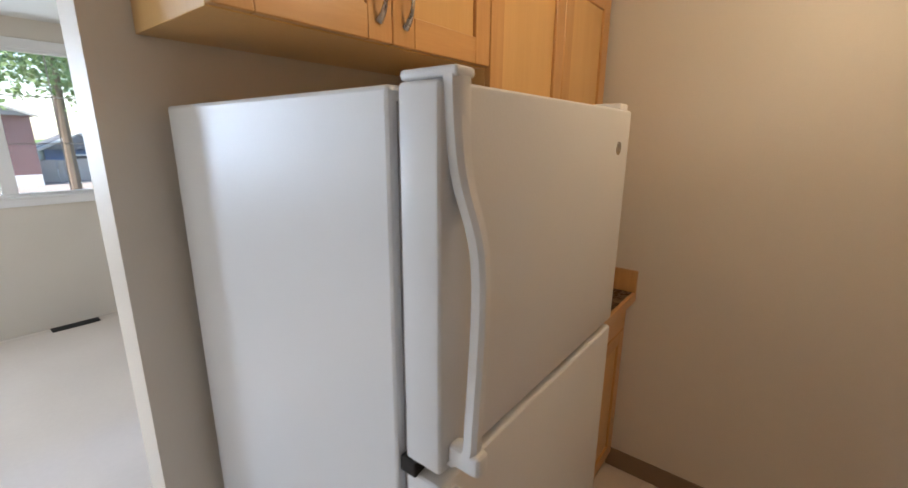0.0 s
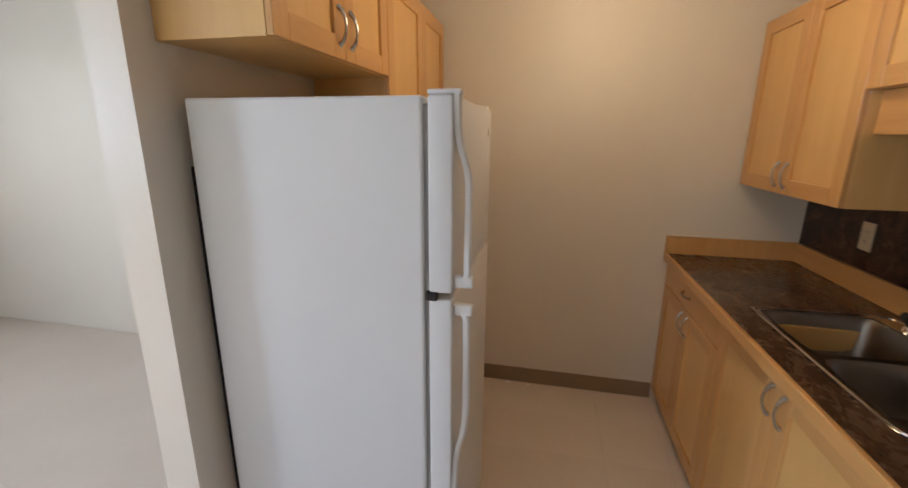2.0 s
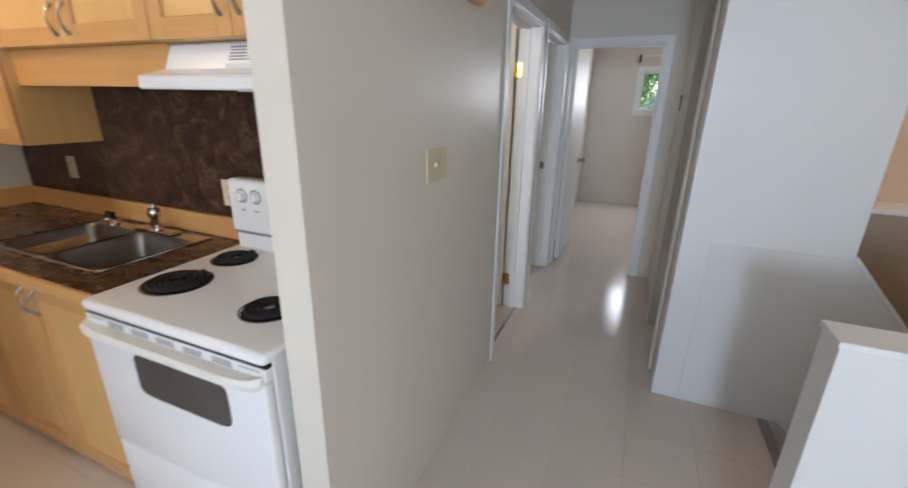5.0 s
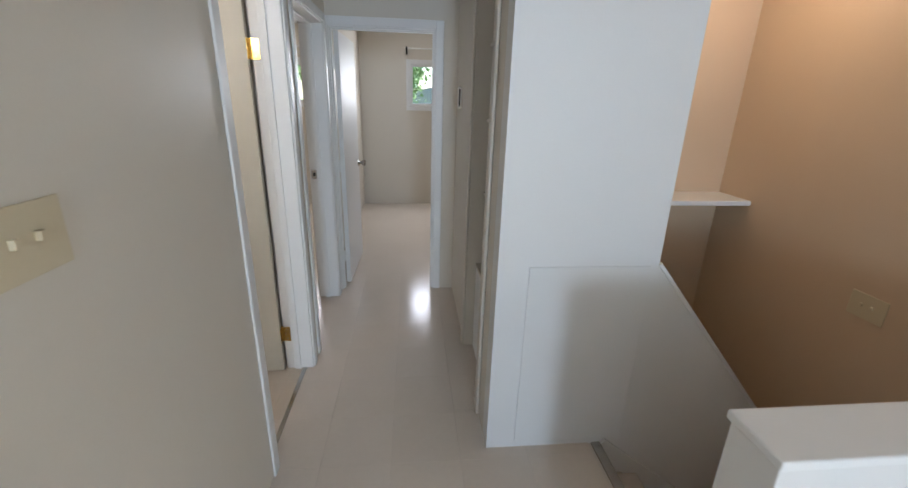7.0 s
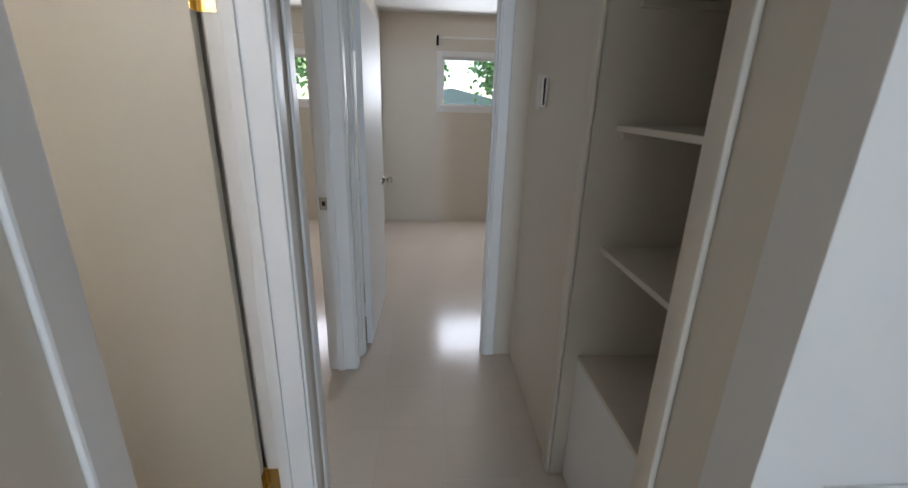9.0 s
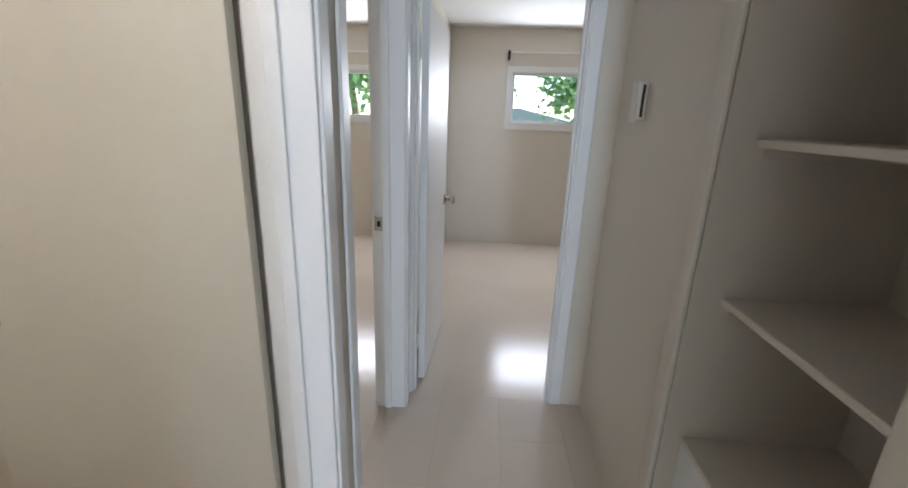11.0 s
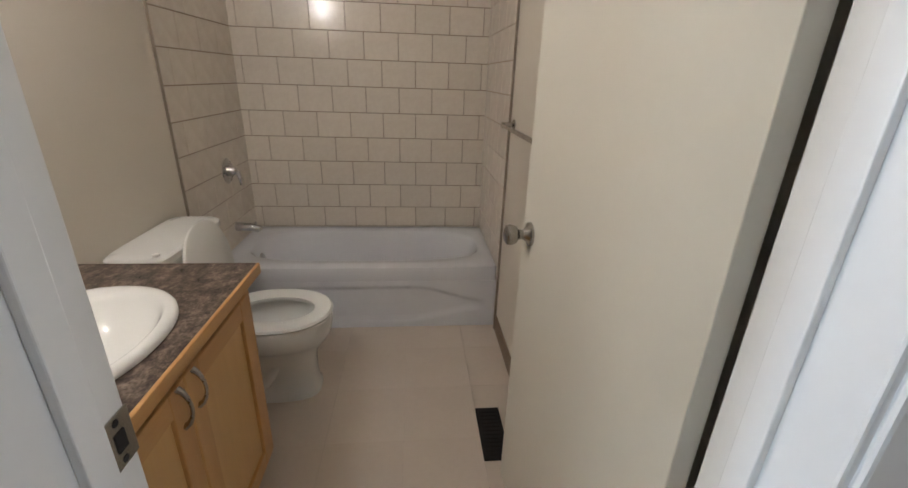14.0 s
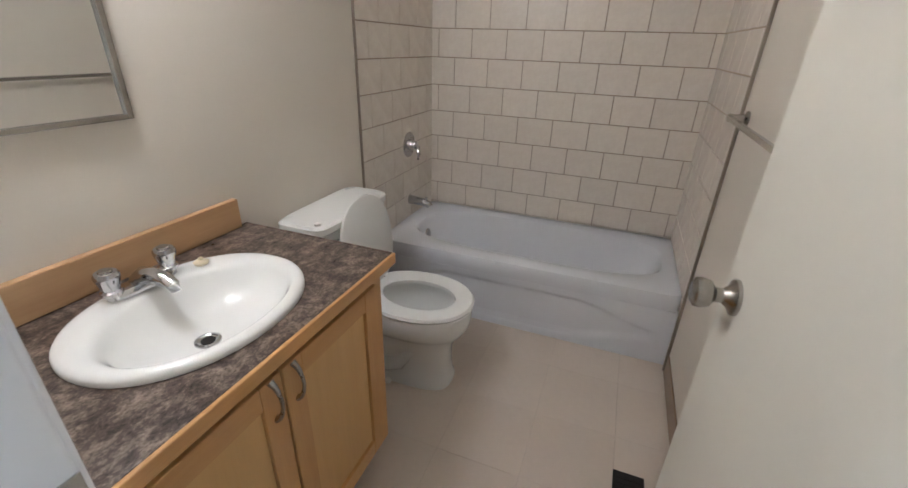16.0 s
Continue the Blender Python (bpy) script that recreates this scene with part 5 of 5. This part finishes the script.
def house(x0, x1, y0, y1, eave, ridge, wall_mat, label):
    h = thing("house", ((x0 + x1) / 2, (y0 + y1) / 2, -1.6), label, "house")
    part("wall", block(x0, x1, y0, y1, -1.6, eave), wall_mat, h, smooth=False)
    bm = bmesh.new()
    ym = (y0 + y1) / 2
    v = [bm.verts.new(p) for x in (x0 - 0.4, x1 + 0.4) for p in ((x, y0 - 0.4, eave - 0.1), (x, y1 + 0.4, eave - 0.1), (x, ym, ridge))]
    for f in ((0, 1, 2), (3, 5, 4), (0, 3, 4, 1), (1, 4, 5, 2), (2, 5, 3, 0)):
        bm.faces.new([v[k] for k in f])
    bmesh.ops.recalc_face_normals(bm, faces=bm.faces[:])
    part("roof", bm, ROOFING, h, smooth=False)
    gb = bmesh.new()
    w = [gb.verts.new(p) for p in ((x1 + 0.01, y0, eave - 0.1), (x1 + 0.01, y1, eave - 0.1), (x1 + 0.01, ym, ridge - 0.2))]
    gb.faces.new(w)
    part("gable", gb, wall_mat, h, smooth=False)
    for s, a in ((-1, y0 - 0.4), (1, y1 + 0.4)):
        part("fascia", tube([(x1 + 0.42, a, eave - 0.1), (x1 + 0.42, ym, ridge)], 0.12, 4), TRIM, h, "white fascia board")
    wd = part("window", block(x1 + 0.012, x1 + 0.06, ym - 0.7, ym + 0.7, eave - 1.6, eave - 0.5), TRIM, h)
    part("window_pane", block(x1 + 0.055, x1 + 0.07, ym - 0.6, ym + 0.6, eave - 1.5, eave - 0.6), DARKGLASS, wd)
    part("plinth", block(x1 + 0.005, x1 + 0.05, y0, y1, -1.6, -0.9), TRIM, h, "white foundation band")


house(-54, -46, 9.6, 17.5, 3.0, 6.6, RED_SIDING, "red sided house with a white trimmed gable")
house(-47, -39, -2.2, 3.4, 2.8, 3.9, BROWN_SIDING, "brown sided house with a low roof")
house(-50, -45, 4.6, 8.8, 0.6, 1.7, BLUE_PAINT, "low shed with a pale roof and blue trim")
house(36, 44, -12, 2, 0.9, 2.4, FENCE_GREY, "grey house far behind the trees")
fence = thing("fence", (-41, 4, -1.6), "weathered grey board fence across the drive", "fence")
for k in range(26):
    y = -14 + k * 0.72
    part("board", block(-41.02, -40.98, y * 1.4 + 8, y * 1.4 + 8.98, -1.6, -0.1 + 0.03 * math.sin(k * 2.3), 0.005), FENCE_GREY, fence)
gate_post = thing("fence_post", (-13.6, -1.9, -1.6), "pale blue-grey metal gate post in the lawn", "post")
part("post", tube([(-13.6, -1.9, -1.6), (-13.6, -1.9, 0.25)], 0.10, 12), BLUE_PAINT, gate_post)


def tree(x, y, h, r, seed, label):
    rng = random.Random(seed)
    t = thing("tree", (x, y, -1.6), label, "tree", group="garden trees")
    bm = tube([(x, y, -1.6), (x + 0.1, y, h * 0.25), (x - 0.1, y + 0.1, h * 0.55), (x, y, h * 0.8)], [0.22, 0.16, 0.10, 0.04], 8)
    part("trunk", bm, BARK, t)
    verts, faces = [], []
    for c in range(42):
        u, v = rng.uniform(0, math.tau), rng.uniform(-0.7, 1)
        q = r * rng.uniform(0.45, 1.0)
        c0 = Vector((x + q * math.cos(u) * math.sqrt(1 - v * v), y + q * math.sin(u) * math.sqrt(1 - v * v), h * 0.68 + q * v * 0.9))
        for k in range(90):
            p = c0 + Vector([rng.gauss(0, r * 0.17) for _ in range(3)])
            a = Vector([rng.uniform(-1, 1) for _ in range(3)]).normalized() * rng.uniform(0.08, 0.17)
            b = a.cross(Vector([rng.uniform(-1, 1) for _ in range(3)])).normalized() * a.length * 0.6
            i = len(verts)
            verts += [p - a, p + b, p + a, p - b]
            faces.append((i, i + 1, i + 2, i + 3))
    me = bpy.data.meshes.new("crown")
    me.from_pydata([tuple(v) for v in verts], [], faces)
    me.materials.append(LEAF)
    ob = new("crown", me)
    ob.parent = t
    ob.matrix_parent_inverse = pose(x, y, -1.6).inverted()


tree(-22.0, -1.6, 8.5, 2.9, 1, "leafy green tree by the drive")
tree(-26.0, 2.6, 7.0, 2.6, 2, "leafy green tree by the drive")
tree(-46.0, 6.0, 11.0, 4.5, 3, "tall leafy green tree behind the shed")
tree(-47.0, -2.0, 10.0, 4.5, 4, "tall leafy green tree behind the shed")
tree(17.0, -6.8, 4.4, 1.9, 5, "young green tree behind the bedroom")
tree(24.0, -2.2, 3.6, 1.7, 6, "young green tree behind the bedroom")
tree(16.0, 1.8, 4.8, 2.2, 7, "leafy green tree behind the spare bedroom")

# ---- tiles, last ----
PITCH = 0.305
tile_bm = block(-PITCH / 2 + 0.0003, PITCH / 2 - 0.0003, -PITCH / 2 + 0.0003, PITCH / 2 - 0.0003, -0.004, 0.0)
tile_mesh = finish("floor_tile", tile_bm, FLOOR, smooth=False)
rest_v, rest_f, count = [], [], 0
for i in range(-24, 16):
    for j in range(-14, 5):
        x, y = 1.195 + (i + 0.5) * PITCH, -1.225 + (j + 0.5) * PITCH
        if not (-5.95 < x < 5.85 and -5.2 < y < 0.05):
            continue
        if 0.0 < x < 2.2 and y < -3.95:
            continue
        if -2.3 < x < 2.95 and -4.0 < y and count < 300:
            t = new("floor_tile", tile_mesh)
            t.parent = floor
            t.location = (x, y, 0)
            count += 1
        else:
            k, d = len(rest_v), PITCH / 2 - 0.0003
            rest_v += [(x - d, y - d, 0), (x + d, y - d, 0), (x + d, y + d, 0), (x - d, y + d, 0)]
            rest_f.append((k, k + 1, k + 2, k + 3))
rest = bpy.data.meshes.new("far_floor_tiles")
rest.from_pydata(rest_v, [], rest_f)
rest.materials.append(FLOOR)
rest_ob = new("far_floor_tiles", rest)
rest_ob.parent = floor
tagged(rest_ob, kind="stuff")

TW, TH = 0.2032, 0.1524


def tiled(name, axis, a0, a1, face, s, z0, z1, phase, label):
    """A tiled field on a wall; axis is the way along it, the wall's normal points to s across it."""
    back = solid(name, block(a0, a1, *sorted((face, face + s * 0.006)), z0, z1) if axis == "x" else block(*sorted((face, face + s * 0.006)), a0, a1, z0, z1), GROUT, label, "tiles", smooth=False)
    cache = {}
    row, z = 0, 0.507 - TH
    while z < z1 - 0.01:
        za, zb = max(z, z0) + 0.0018, min(z + TH, z1) - 0.0018
        u = phase - (TW / 2 if row % 2 else 0) - 20 * TW
        while u < a1:
            ua, ub = max(u, a0) + 0.0018, min(u + TW, a1) - 0.0018
            if ub - ua > 0.008 and zb - za > 0.008:
                key = (round(ub - ua, 4), round(zb - za, 4))
                if key not in cache:
                    w, h = key[0] / 2, key[1] / 2
                    bm = bmesh.new()
                    if axis == "x":
                        vs = box(bm, -w, w, 0, s * 0.0045, -h, h)
                        top = [v for v in vs if abs(v.co.y) > 0.002]
                        for v in top:
                            v.co.x -= math.copysign(0.0012, v.co.x)
                            v.co.z -= math.copysign(0.0012, v.co.z)
                    else:
                        vs = box(bm, 0, s * 0.0045, -w, w, -h, h)
                        top = [v for v in vs if abs(v.co.x) > 0.002]
                        for v in top:
                            v.co.y -= math.copysign(0.0012, v.co.y)
                            v.co.z -= math.copysign(0.0012, v.co.z)
                    bmesh.ops.recalc_face_normals(bm, faces=bm.faces[:])
                    cache[key] = finish("wall_tile", bm, TILE, smooth=False)
                t = new("wall_tile", cache[key])
                t.parent = back
                mid = ((ua + ub) / 2, face + s * 0.0055)
                t.location = (mid[0], mid[1], (za + zb) / 2) if axis == "x" else (mid[1], mid[0], (za + zb) / 2)
            u += TW
        z += TH
        row += 1
    return back


tiled("tile_back", "x", 0.181, 1.699, -0.001, -1, 0.372, 2.18, 0.435, "beige glazed tiles in running bond with dark grout")
tiled("tile_left", "y", -0.815, -0.008, 0.181, 1, 0.372, 2.18, -0.11, "beige glazed tiles in running bond with dark grout")
tiled("tile_right", "y", -0.745, -0.008, 1.699, -1, 0.372, 2.18, -0.11, "beige glazed tiles in running bond with dark grout")
tiled("tile_left_low", "y", -0.815, -0.722, 0.181, 1, 0.0, 0.3715, -0.11, "beige glazed tiles beside the tub")
solid("tile_trim", block(0.180, 0.1925, -0.8215, -0.8155, 0.0, 2.18, 0.002), BRONZE, "thin metal edge strip beside the tiles", "trim")
solid("tile_trim_right", block(1.6875, 1.700, -0.7515, -0.7455, 0.0, 2.18, 0.002), BRONZE, "thin metal edge strip beside the tiles", "trim")
